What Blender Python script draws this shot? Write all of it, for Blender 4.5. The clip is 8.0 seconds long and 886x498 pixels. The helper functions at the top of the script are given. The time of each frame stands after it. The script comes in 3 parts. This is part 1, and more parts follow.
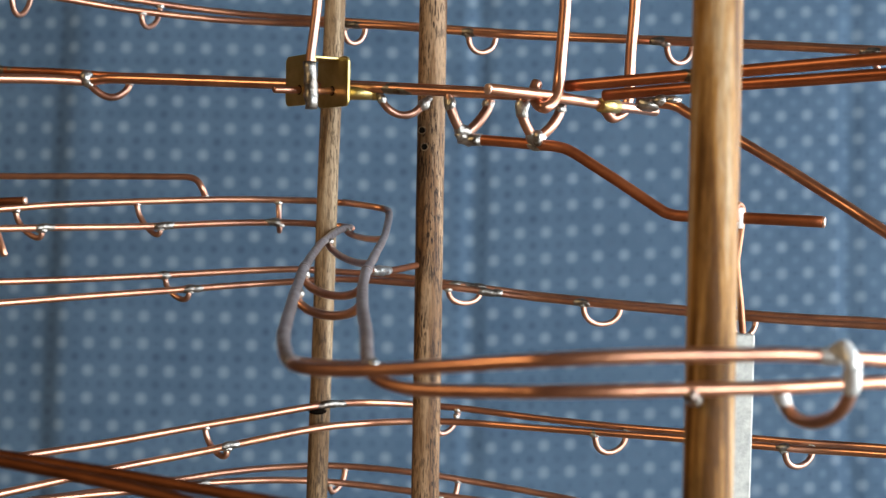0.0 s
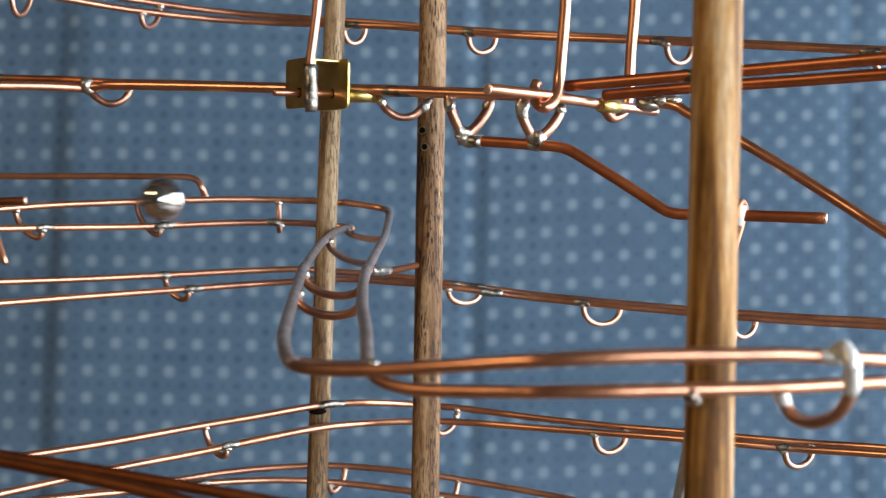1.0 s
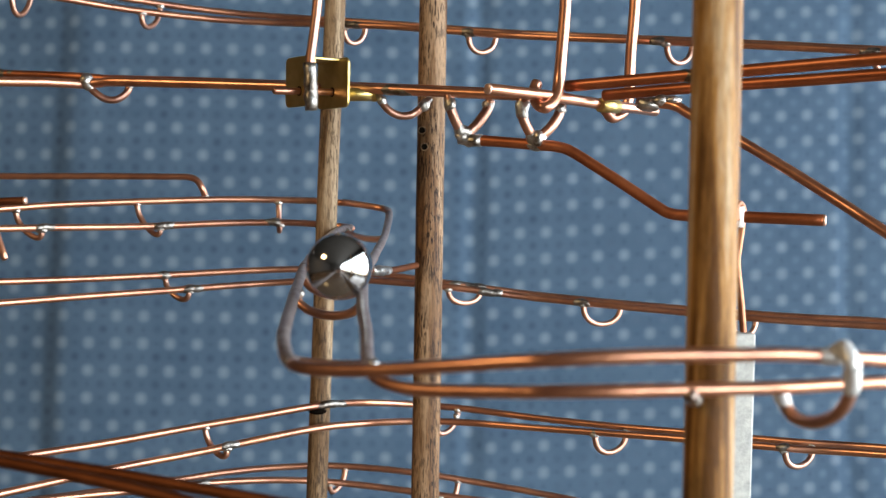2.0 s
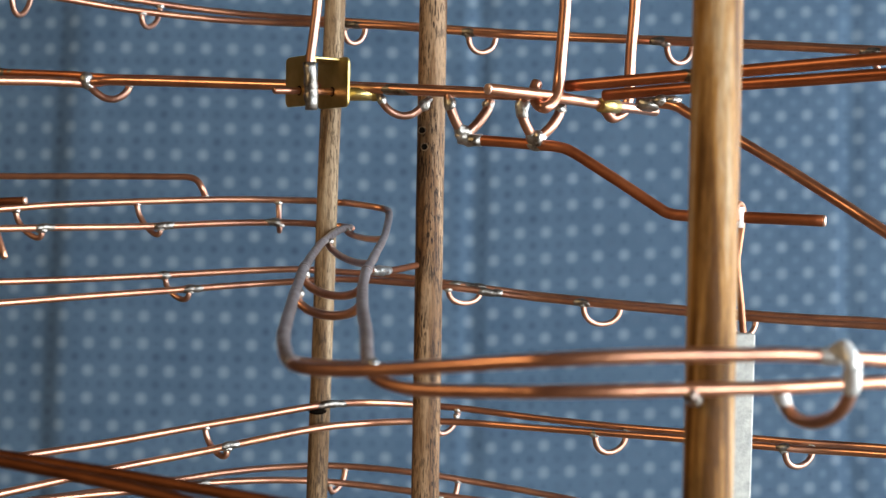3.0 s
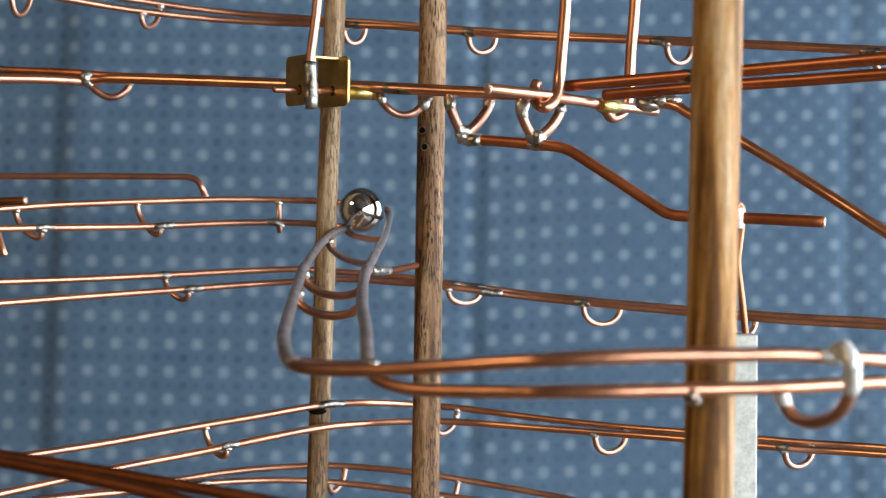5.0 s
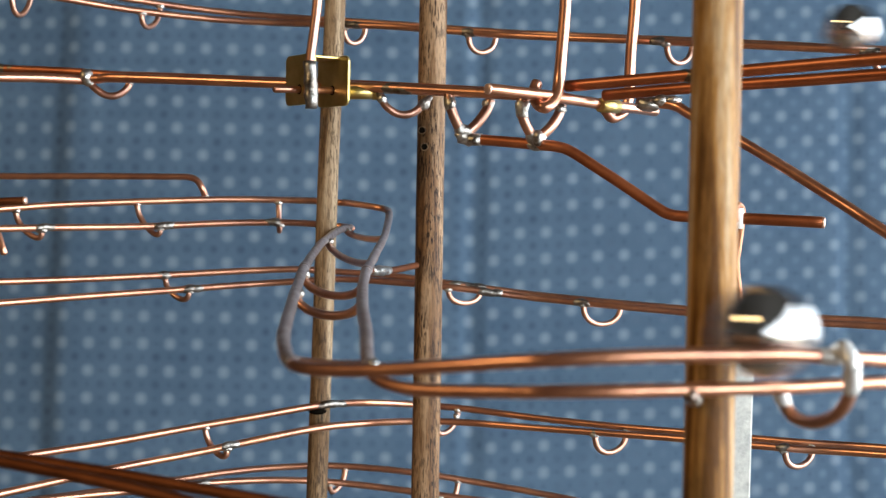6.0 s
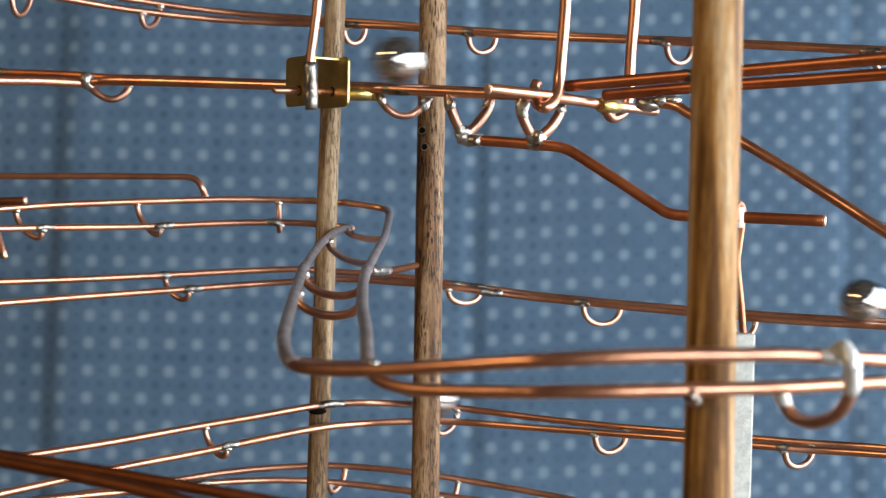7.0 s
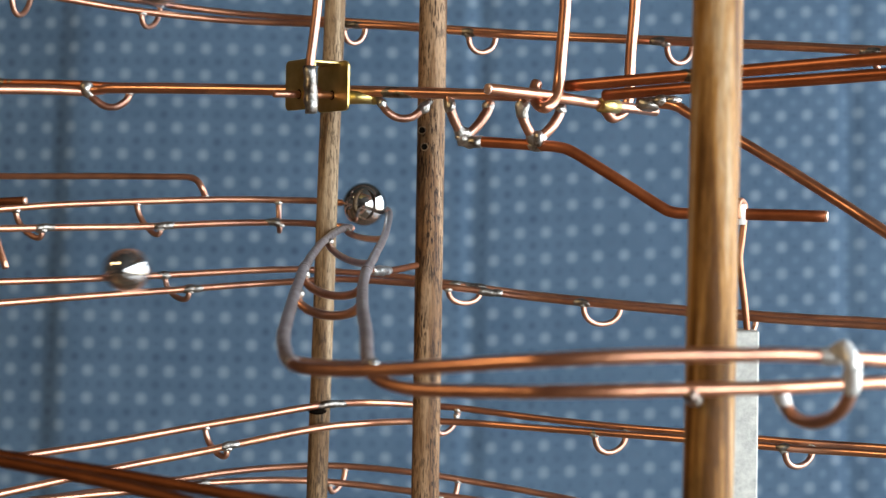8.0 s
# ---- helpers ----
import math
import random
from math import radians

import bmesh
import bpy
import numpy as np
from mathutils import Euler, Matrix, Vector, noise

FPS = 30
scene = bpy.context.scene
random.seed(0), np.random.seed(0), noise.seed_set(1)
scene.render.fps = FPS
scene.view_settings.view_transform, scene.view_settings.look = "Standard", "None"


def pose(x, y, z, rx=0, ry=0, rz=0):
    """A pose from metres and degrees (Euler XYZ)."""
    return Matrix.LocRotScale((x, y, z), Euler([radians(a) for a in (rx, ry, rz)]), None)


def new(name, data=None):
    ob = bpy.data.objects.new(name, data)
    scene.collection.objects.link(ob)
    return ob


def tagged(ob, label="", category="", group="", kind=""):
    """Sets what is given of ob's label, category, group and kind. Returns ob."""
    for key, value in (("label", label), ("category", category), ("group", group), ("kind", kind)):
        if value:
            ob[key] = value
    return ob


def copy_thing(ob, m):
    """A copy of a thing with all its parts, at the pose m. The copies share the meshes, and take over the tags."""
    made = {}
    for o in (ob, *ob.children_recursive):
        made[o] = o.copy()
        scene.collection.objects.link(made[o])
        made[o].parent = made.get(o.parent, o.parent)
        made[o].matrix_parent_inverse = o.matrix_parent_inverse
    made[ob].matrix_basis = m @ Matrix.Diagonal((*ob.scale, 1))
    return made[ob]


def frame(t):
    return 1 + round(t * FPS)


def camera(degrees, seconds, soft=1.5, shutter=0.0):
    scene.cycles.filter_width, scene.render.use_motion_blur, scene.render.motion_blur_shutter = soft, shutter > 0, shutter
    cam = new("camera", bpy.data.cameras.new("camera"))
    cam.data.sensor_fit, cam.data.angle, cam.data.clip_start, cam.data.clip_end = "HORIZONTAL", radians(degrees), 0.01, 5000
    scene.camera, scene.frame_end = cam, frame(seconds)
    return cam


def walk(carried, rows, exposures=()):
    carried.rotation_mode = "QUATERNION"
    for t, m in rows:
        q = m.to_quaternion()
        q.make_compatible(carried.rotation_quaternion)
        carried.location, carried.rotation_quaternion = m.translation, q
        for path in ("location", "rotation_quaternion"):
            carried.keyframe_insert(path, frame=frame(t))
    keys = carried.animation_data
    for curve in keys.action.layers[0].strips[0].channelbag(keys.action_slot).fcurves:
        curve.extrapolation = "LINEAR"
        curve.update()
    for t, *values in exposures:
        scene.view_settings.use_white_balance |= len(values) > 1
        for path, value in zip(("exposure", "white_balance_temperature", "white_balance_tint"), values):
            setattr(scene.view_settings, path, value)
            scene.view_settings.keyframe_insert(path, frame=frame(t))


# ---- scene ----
BASE = Vector((0.0, 0.5, 0.0))
cam = camera(40.0, 8.0, soft=1.45, shutter=0.45)
EYE = pose(0.0, 0.0, 0.45, 87.5, 0.0, 0.0) @ pose(0, 0, 0, 0, 0, 1.05)
walk(cam, [(0.0, EYE), (8.0, EYE)])
cam.data.dof.use_dof = True
cam.data.dof.focus_distance = 0.49
cam.data.dof.aperture_fstop = 16.0

# ---- light: a long window beside the table, sky above and bright ground below, and a warm ceiling light ----
world = bpy.data.worlds.new("world")
scene.world = world
world.use_nodes = True
wn = world.node_tree.nodes
sky = wn.new("ShaderNodeTexSky")
sky.sky_type, sky.sun_disc = "NISHITA", False
sky.sun_elevation, sky.sun_rotation = radians(35), radians(120)
world.node_tree.links.new(sky.outputs[0], wn["Background"].inputs[0])
wn["Background"].inputs[1].default_value = 0.08
scene.view_settings.exposure = 0.0


def window_light(name, m, w, h, power, colour):
    lamp = bpy.data.lights.new(name, "AREA")
    lamp.shape, lamp.size, lamp.size_y, lamp.energy, lamp.color = "RECTANGLE", w, h, power, colour
    new(name, lamp).matrix_world = m


window_light("daylight", pose(1.84, -3.45, 0.76, 0, 90, 0) @ pose(0, 0, 0, 0, 0, 90), 10.3, 1.42, 462.0, (0.87, 0.945, 1.0))
window_light("daylight_off_the_ground", pose(1.84, -3.45, -0.08, 0, 90, 0) @ pose(0, 0, 0, 0, 0, 90), 10.3, 0.26, 42.0, (1.0, 0.90, 0.72))
window_light("ceiling_lamp_glow", pose(-2.35, -1.10, 1.99, 0, 0, 90), 0.84, 0.74, 62.0, (1.0, 0.68, 0.32))


# ---- materials ----
def material(name, rough=0.5, metal=0.0, colour=(0.5, 0.5, 0.5)):
    m = bpy.data.materials.new(name)
    m.use_nodes = True
    b = m.node_tree.nodes["Principled BSDF"]
    b.inputs["Base Color"].default_value = (*colour, 1)
    b.inputs["Roughness"].default_value, b.inputs["Metallic"].default_value = rough, metal
    return m


class Nodes:
    """Short calls to wire up one material."""

    def __init__(self, m):
        self.t = m.node_tree
        self.b = self.t.nodes["Principled BSDF"]

    def node(self, kind, **values):
        n = self.t.nodes.new(kind)
        for k, v in values.items():
            n.inputs[k.replace("_", " ")].default_value = v
        return n

    def link(self, a, b):
        self.t.links.new(a, b)

    def coords(self, scale=(1, 1, 1), turn=(0, 0, 0)):
        c = self.t.nodes.new("ShaderNodeTexCoord")
        mp = self.t.nodes.new("ShaderNodeMapping")
        mp.inputs["Scale"].default_value, mp.inputs["Rotation"].default_value = scale, turn
        self.link(c.outputs["Object"], mp.inputs[0])
        return mp.outputs[0]

    def noise(self, at, scale, detail=4.0, rough=0.6):
        n = self.node("ShaderNodeTexNoise", Scale=scale, Detail=detail, Roughness=rough)
        self.link(at, n.inputs["Vector"])
        return n.outputs["Fac"]

    def ramp(self, fac, *stops):
        r = self.t.nodes.new("ShaderNodeValToRGB")
        while len(r.color_ramp.elements) < len(stops):
            r.color_ramp.elements.new(0.5)
        for e, (p, c) in zip(r.color_ramp.elements, stops):
            e.position, e.color = p, (*c, 1) if len(c) == 3 else c
        self.link(fac, r.inputs[0])
        return r.outputs[0]

    def mix(self, fac, a, b, kind="MIX"):
        n = self.t.nodes.new("ShaderNodeMix")
        n.data_type, n.blend_type = "RGBA", kind
        for v, i in ((fac, 0), (a, 6), (b, 7)):
            if isinstance(v, (int, float)):
                n.inputs[i].default_value = v
            elif isinstance(v, tuple):
                n.inputs[i].default_value = (*v, 1)
            else:
                self.link(v, n.inputs[i])
        return n.outputs[2]

    def math(self, op, a, b=0.0, c=0.0):
        n = self.t.nodes.new("ShaderNodeMath")
        n.operation = op
        for i, v in enumerate((a, b, c)):
            if isinstance(v, (int, float)):
                n.inputs[i].default_value = v
            else:
                self.link(v, n.inputs[i])
        return n.outputs[0]

    def bump(self, height, strength, distance):
        n = self.node("ShaderNodeBump", Strength=strength, Distance=distance)
        self.link(height, n.inputs["Height"])
        self.link(n.outputs[0], self.b.inputs["Normal"])


def copper(name, bright, dark, rough, film=0.8):
    """Drawn copper wire with patches of tarnish under a thin clear film."""
    m = material(name, rough, 0.93)
    n = Nodes(m)
    at = n.coords()
    stain = n.noise(at, 55.0, 5.0, 0.65)
    fine = n.noise(at, 420.0, 3.0)
    c = n.ramp(stain, (0.34, dark), (0.66, bright))
    n.link(n.mix(n.math("MULTIPLY", fine, 0.25), c, dark), n.b.inputs["Base Color"])
    n.link(n.math("MULTIPLY_ADD", stain, 0.16, rough - 0.06), n.b.inputs["Roughness"])
    n.b.inputs["Coat Weight"].default_value, n.b.inputs["Coat Roughness"].default_value, n.b.inputs["Coat IOR"].default_value = film, 0.28, 2.25
    n.bump(fine, 0.10, 0.0002)
    return m


COPPER = copper("copper", (0.66, 0.26, 0.105), (0.34, 0.095, 0.028), 0.30)
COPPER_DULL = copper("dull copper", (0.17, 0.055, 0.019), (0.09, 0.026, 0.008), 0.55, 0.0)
COPPER_MATTE = copper("matte copper", (0.48, 0.155, 0.06), (0.29, 0.08, 0.026), 0.42, 0.12)
COPPER_CUT = copper("freshly cut copper", (0.90, 0.62, 0.50), (0.72, 0.42, 0.30), 0.42)
COPPER_OLD = copper("tarnished copper", (0.24, 0.12, 0.065), (0.06, 0.035, 0.022), 0.28)
TIE = copper("tie copper", (0.52, 0.22, 0.11), (0.24, 0.078, 0.03), 0.36)


def make_solder(name, low, middle, high, metal=1.0):
    m = material(name, 0.34, metal)
    n = Nodes(m)
    at = n.coords()
    a = n.noise(at, 160.0, 5.0, 0.7)
    n.link(n.ramp(a, (0.30, low), (0.46, middle), (0.7, high)), n.b.inputs["Base Color"])
    n.link(n.math("MULTIPLY_ADD", a, 0.4, 0.16), n.b.inputs["Roughness"])
    n.bump(n.noise(at, 500.0), 0.6, 0.0006)
    return m


SOLDER = make_solder("solder", (0.10, 0.075, 0.055), (0.38, 0.36, 0.33), (0.72, 0.73, 0.73))
SOLDER_FLUXED = make_solder("fluxed solder", (0.07, 0.05, 0.038), (0.21, 0.19, 0.17), (0.44, 0.435, 0.42))
SOLDER_WHITE = make_solder("bright solder", (0.34, 0.33, 0.31), (0.62, 0.62, 0.61), (0.80, 0.81, 0.82), 0.5)
SOLDER_DULL = make_solder("dull solder", (0.07, 0.045, 0.03), (0.15, 0.12, 0.095), (0.26, 0.24, 0.21))


def make_brass():
    m = material("brass", 0.3, 1.0)
    n = Nodes(m)
    at = n.coords()
    a = n.noise(at, 90.0, 5.0)
    n.link(n.ramp(a, (0.3, (0.42, 0.30, 0.085)), (0.7, (0.68, 0.54, 0.23))), n.b.inputs["Base Color"])
    n.link(n.math("MULTIPLY_ADD", a, 0.25, 0.22), n.b.inputs["Roughness"])
    n.bump(n.noise(n.coords((1, 1, 12)), 300.0), 0.15, 0.0002)
    return m


BRASS = make_brass()


def make_zinc():
    m = material("zinc", 0.6, 0.6)
    n = Nodes(m)
    at = n.coords()
    a = n.noise(at, 220.0, 5.0, 0.7)
    n.link(n.ramp(a, (0.3, (0.30, 0.31, 0.30)), (0.62, (0.46, 0.465, 0.44))), n.b.inputs["Base Color"])
    n.bump(a, 0.4, 0.0006)
    return m


ZINC = make_zinc()
STEEL = material("polished steel", 0.09, 1.0, (0.52, 0.52, 0.52))


def make_oak(name, light, mid, dark, pores):
    """Dowel wood: long grain, broad streaks and short dark pores."""
    m = material(name, 0.5)
    n = Nodes(m)
    long = n.noise(n.coords((1, 1, 0.05)), 300.0, 6.0, 0.7)
    wide = n.noise(n.coords((1, 1, 0.07)), 110.0, 3.0, 0.5)
    pore = n.noise(n.coords((1, 1, 0.10)), 1900.0, 2.0, 0.5)
    patch = n.noise(n.coords((1, 1, 0.25)), 110.0, 2.0)
    both = n.math("MULTIPLY_ADD", wide, 0.9, n.math("MULTIPLY_ADD", long, 0.8, -0.35))
    c = n.ramp(both, (0.38, dark), (0.5, mid), (0.63, light))
    hole = n.math("MULTIPLY", n.ramp(pore, (0.44, (1, 1, 1)), (0.49, (0, 0, 0))), n.ramp(patch, (0.36, (0.35, 0.35, 0.35)), (0.52, (1, 1, 1))))
    n.link(n.mix(n.math("MULTIPLY", hole, pores), c, tuple(v * 0.3 for v in dark)), n.b.inputs["Base Color"])
    n.link(n.math("MULTIPLY_ADD", wide, 0.2, 0.45), n.b.inputs["Roughness"])
    n.b.inputs["Specular IOR Level"].default_value = 0.2
    n.bump(n.math("SUBTRACT", long, hole), 0.35, 0.0004)
    return m


OAK = make_oak("oak dowel", (0.31, 0.195, 0.11), (0.17, 0.087, 0.037), (0.07, 0.031, 0.012), 1.0)
OAK_PALE = make_oak("pale oak dowel", (0.49, 0.36, 0.215), (0.345, 0.17, 0.045), (0.11, 0.045, 0.009), 0.3)
OAK_GREY = make_oak("weathered oak dowel", (0.34, 0.245, 0.15), (0.225, 0.142, 0.075), (0.105, 0.056, 0.024), 0.8)
# black of the scorch mark, and of the shade painted in for drilled holes
DARK = material("soot and hole shade", 1.0, 0.0, (0.005, 0.004, 0.003))
DARK.node_tree.nodes["Principled BSDF"].inputs["Specular IOR Level"].default_value = 0.0


def make_cloth():
    """Blue cotton printed with pale dots in rows and small dark ones between them."""
    m = material("dotted cloth", 0.9)
    n = Nodes(m)
    sep = n.t.nodes.new("ShaderNodeSeparateXYZ")
    uv = n.t.nodes.new("ShaderNodeUVMap")
    n.link(uv.outputs[0], sep.inputs[0])

    def dots(du, dv, r0, r1):
        x = n.math("SUBTRACT", n.math("FRACT", n.math("ADD", sep.outputs[0], du)), 0.5)
        y = n.math("SUBTRACT", n.math("FRACT", n.math("ADD", sep.outputs[1], dv)), 0.5)
        r = n.math("SQRT", n.math("ADD", n.math("MULTIPLY", x, x), n.math("MULTIPLY", y, y)))
        return n.ramp(r, (r0, (1, 1, 1)), (r1, (0, 0, 0)))

    at = n.coords()
    weave = n.noise(n.coords((1, 1, 1)), 900.0, 2.0)
    tone = n.ramp(n.noise(at, 14.0, 6.0, 0.65), (0.3, (0, 0, 0)), (0.7, (1, 1, 1)))
    base = n.mix(tone, (0.085, 0.160, 0.258), (0.133, 0.227, 0.340))
    c = n.mix(n.math("MULTIPLY", dots(0.5, 0.5, 0.06, 0.30), 0.78), base, (0.395, 0.52, 0.655))
    worn = n.ramp(n.noise(at, 26.0, 4.0, 0.7), (0.34, (0.15, 0.15, 0.15)), (0.66, (0.62, 0.62, 0.62)))
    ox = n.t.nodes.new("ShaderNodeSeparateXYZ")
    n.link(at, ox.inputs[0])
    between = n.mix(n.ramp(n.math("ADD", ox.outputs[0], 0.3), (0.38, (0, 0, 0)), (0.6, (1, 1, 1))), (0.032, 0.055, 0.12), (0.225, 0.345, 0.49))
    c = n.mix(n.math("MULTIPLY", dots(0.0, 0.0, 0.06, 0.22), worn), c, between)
    c = n.mix(n.math("MULTIPLY", dots(0.5, 0.0, 0.05, 0.09), 0.4), c, (0.05, 0.09, 0.18))
    c = n.mix(n.math("MULTIPLY", dots(0.0, 0.5, 0.05, 0.09), 0.4), c, (0.05, 0.09, 0.18))
    rows = n.math("ABSOLUTE", n.math("SUBTRACT", n.math("FRACT", sep.outputs[1]), 0.5))
    cols = n.math("ABSOLUTE", n.math("SUBTRACT", n.math("FRACT", sep.outputs[0]), 0.5))
    thread = n.noise(n.coords((0.12, 1, 1)), 160.0, 3.0, 0.7)
    band = n.math("ADD", n.ramp(rows, (0.36, (0, 0, 0)), (0.5, (1, 1, 1))), n.math("MULTIPLY", n.ramp(cols, (0.38, (0, 0, 0)), (0.5, (1, 1, 1))), 0.5))
    c = n.mix(n.math("MULTIPLY", n.math("MULTIPLY", band, thread), 0.36), c, (0.07, 0.125, 0.20))
    n.link(n.mix(n.math("MULTIPLY", weave, 0.3), c, (0.07, 0.12, 0.2)), n.b.inputs["Base Color"])
    n.b.inputs["Sheen Weight"].default_value = 0.15
    n.bump(weave, 0.3, 0.0005)
    return m


CLOTH = make_cloth()


def mottled(name, a, b, scale, rough, bump=0.1):
    m = material(name, rough)
    n = Nodes(m)
    f = n.noise(n.coords(), scale, 6.0)
    n.link(n.ramp(f, (0.3, a), (0.7, b)), n.b.inputs["Base Color"])
    n.bump(n.noise(n.coords(), scale * 20), bump, 0.001)
    return m


WALL = mottled("painted plaster", (0.040, 0.034, 0.029), (0.056, 0.047, 0.039), 3.0, 0.85)
CEIL = mottled("ceiling paint", (0.045, 0.040, 0.034), (0.06, 0.053, 0.045), 3.0, 0.9)
FLOOR = mottled("floor boards", (0.07, 0.052, 0.038), (0.11, 0.083, 0.062), 6.0, 0.24, 0.03)
TABLE = mottled("table wood", (0.10, 0.075, 0.055), (0.15, 0.115, 0.085), 14.0, 0.20, 0.03)
WHITE = mottled("window paint", (0.74, 0.73, 0.70), (0.80, 0.79, 0.77), 8.0, 0.5)


# ---- building helpers; the lists of places are in millimetres ----
def mesh_of(name, bm, mat, smooth=True):
    me = bpy.data.meshes.new(name)
    bm.normal_update()
    bm.to_mesh(me)
    bm.free()
    me.materials.append(mat)
    if smooth:
        me.polygons.foreach_set("use_smooth", [True] * len(me.polygons))
    return me


def part(name, bm, mat, parent=None, label="", smooth=True):
    ob = new(name, mesh_of(name, bm, mat, smooth))
    ob.parent = parent
    return tagged(ob, label)


def curve_at(points, u):
    """A smooth line through the points, at u counted in points."""
    i = max(0, min(int(u), len(points) - 2))
    f = u - i
    p1, p2 = points[i], points[i + 1]
    p0 = points[i - 1] if i else p1 * 2 - p2
    p3 = points[i + 2] if i + 2 < len(points) else p2 * 2 - p1
    return 0.5 * (2 * p1 + (p2 - p0) * f + (2 * p0 - 5 * p1 + 4 * p2 - p3) * f * f + (3 * p1 - p0 - 3 * p2 + p3) * f ** 3)


def metres(points):
    return [Vector(p) * 0.001 for p in points]


def sampled(points, step=6):
    k = (len(points) - 1) * step
    return [curve_at(points, i / step) for i in range(k + 1)]


def tube(line, radius, origin=Vector(), sides=12, lumps=0.0, seed=0.0, dome=0.35, slim=0.0):
    """A round bar along the line, its ends rounded off; lumps makes it uneven."""
    bm = bmesh.new()
    line = [p - origin for p in line]
    t0, t1 = (line[0] - line[1]).normalized(), (line[-1] - line[-2]).normalized()
    stations = [(line[0] + t0 * radius * dome, 0.72)] + [(p, 1.0) for p in line] + [(line[-1] + t1 * radius * dome, 0.72)]
    side = None
    rings = []
    for i, (p, s) in enumerate(stations):
        a, b = stations[max(i - 1, 0)][0], stations[min(i + 1, len(stations) - 1)][0]
        t = (b - a).normalized()
        if side is None:
            side = t.orthogonal().normalized()
        side = (side - t * side.dot(t)).normalized()
        other = t.cross(side)
        ring = []
        for k in range(sides):
            w = 2 * math.pi * k / sides
            d = side * math.cos(w) + other * math.sin(w)
            r = radius * s
            if slim:
                r = slim + (r - slim) * max(0.0, math.sin(math.pi * i / (len(stations) - 1))) ** 0.6
            if lumps:
                r *= 1 + lumps * noise.noise((p + d * radius) * 260 + Vector((seed, 0, 0)))
            ring.append(bm.verts.new(p + d * r))
        rings.append(ring)
    for a, b in zip(rings, rings[1:]):
        for k in range(sides):
            bm.faces.new((a[k], a[(k + 1) % sides], b[(k + 1) % sides], b[k]))
    bm.faces.new(rings[0][::-1])
    bm.faces.new(rings[-1])
    return bm


def box(bm, lo, hi, bevel=0.0):
    m = Matrix.LocRotScale((Vector(lo) + Vector(hi)) / 2, None, Vector(hi) - Vector(lo))
    v = bmesh.ops.create_cube(bm, size=1.0, matrix=m)["verts"]
    if bevel:
        e = list({e for x in v for e in x.link_edges})
        bmesh.ops.bevel(bm, geom=e, offset=bevel, segments=2, affect="EDGES", profile=0.5)
    return bm


# ---- the room ----
def room():
    X0, X1, Y0, Y1, Z0, Z1 = -4.2, 1.9, -9.4, 3.0, -0.74, 2.05
    tagged(part("floor", box(bmesh.new(), (X0, Y0, Z0 - 0.1), (X1, Y1, Z0)), FLOOR, None, "dark brown wooden floor of the room", False), "", "floor", "", "structure")
    tagged(part("ceiling", box(bmesh.new(), (X0, Y0, Z1), (X1, Y1, Z1 + 0.1)), CEIL, None, "plain dull ceiling over the room", False), "", "ceiling", "", "structure")

    def wall(name, axis, lo, hi, hole=None):
        bm = bmesh.new()
        if hole:
            a0, a1, z0, z1 = hole
            L, H = list(lo), list(hi)
            for s0, s1, b0, b1 in ((lo[axis], a0, lo[2], hi[2]), (a1, hi[axis], lo[2], hi[2]), (a0, a1, lo[2], z0), (a0, a1, z1, hi[2])):
                L[axis], H[axis], L[2], H[2] = s0, s1, b0, b1
                box(bm, L, H)
        else:
            box(bm, lo, hi)
        tagged(part(name, bm, WALL, None, "plain painted plaster wall of the room", False), "", "wall", "", "structure")

    wall("wall_north", 0, (X0 - 0.15, Y1, Z0), (X1 + 0.15, Y1 + 0.15, Z1))
    wall("wall_west", 1, (X0 - 0.15, Y0, Z0), (X0, Y1, Z1))
    wall("wall_east", 1, (X1, Y0, Z0), (X1 + 0.15, Y1, Z1), (-8.6, 1.7, -0.22, 1.48))
    wall("wall_south", 0, (X0 - 0.15, Y0 - 0.15, Z0), (X1 + 0.15, Y0, Z1))

    def window(name, axis, lo, hi):
        bm = bmesh.new()
        w = 0.05
        L, H = list(lo), list(hi)
        for s0, s1, b0, b1 in ((lo[axis], lo[axis] + w, lo[2], hi[2]), (hi[axis] - w, hi[axis], lo[2], hi[2]),
                               (lo[axis] + w, hi[axis] - w, lo[2], lo[2] + w), (lo[axis] + w, hi[axis] - w, hi[2] - w, hi[2])):
            L[axis], H[axis], L[2], H[2] = s0, s1, b0, b1
            box(bm, L, H)
        tagged(part(name, bm, WHITE, None, "white painted wooden window frame in the wall", False), "", "window", "", "structure")

    window("window_1", 1, (X1 + 0.05, -8.6, -0.22), (X1 + 0.11, 1.7, 1.48))
    frame_bm = bmesh.new()
    for lo, hi in (((-0.46, -0.415, 0), (0.46, -0.395, 0.045)), ((-0.46, 0.395, 0), (0.46, 0.415, 0.045)), ((-0.46, -0.395, 0), (-0.44, 0.395, 0.045)), ((0.44, -0.395, 0), (0.46, 0.395, 0.045))):
        box(frame_bm, lo, hi)
    lamp = tagged(part("ceiling_light", frame_bm, WHITE, None, "flat ceiling light with a white frame", False), "", "ceiling light")
    lamp.matrix_world = pose(-2.35, -1.10, Z1 - 0.045, 0, 0, 90)


room()


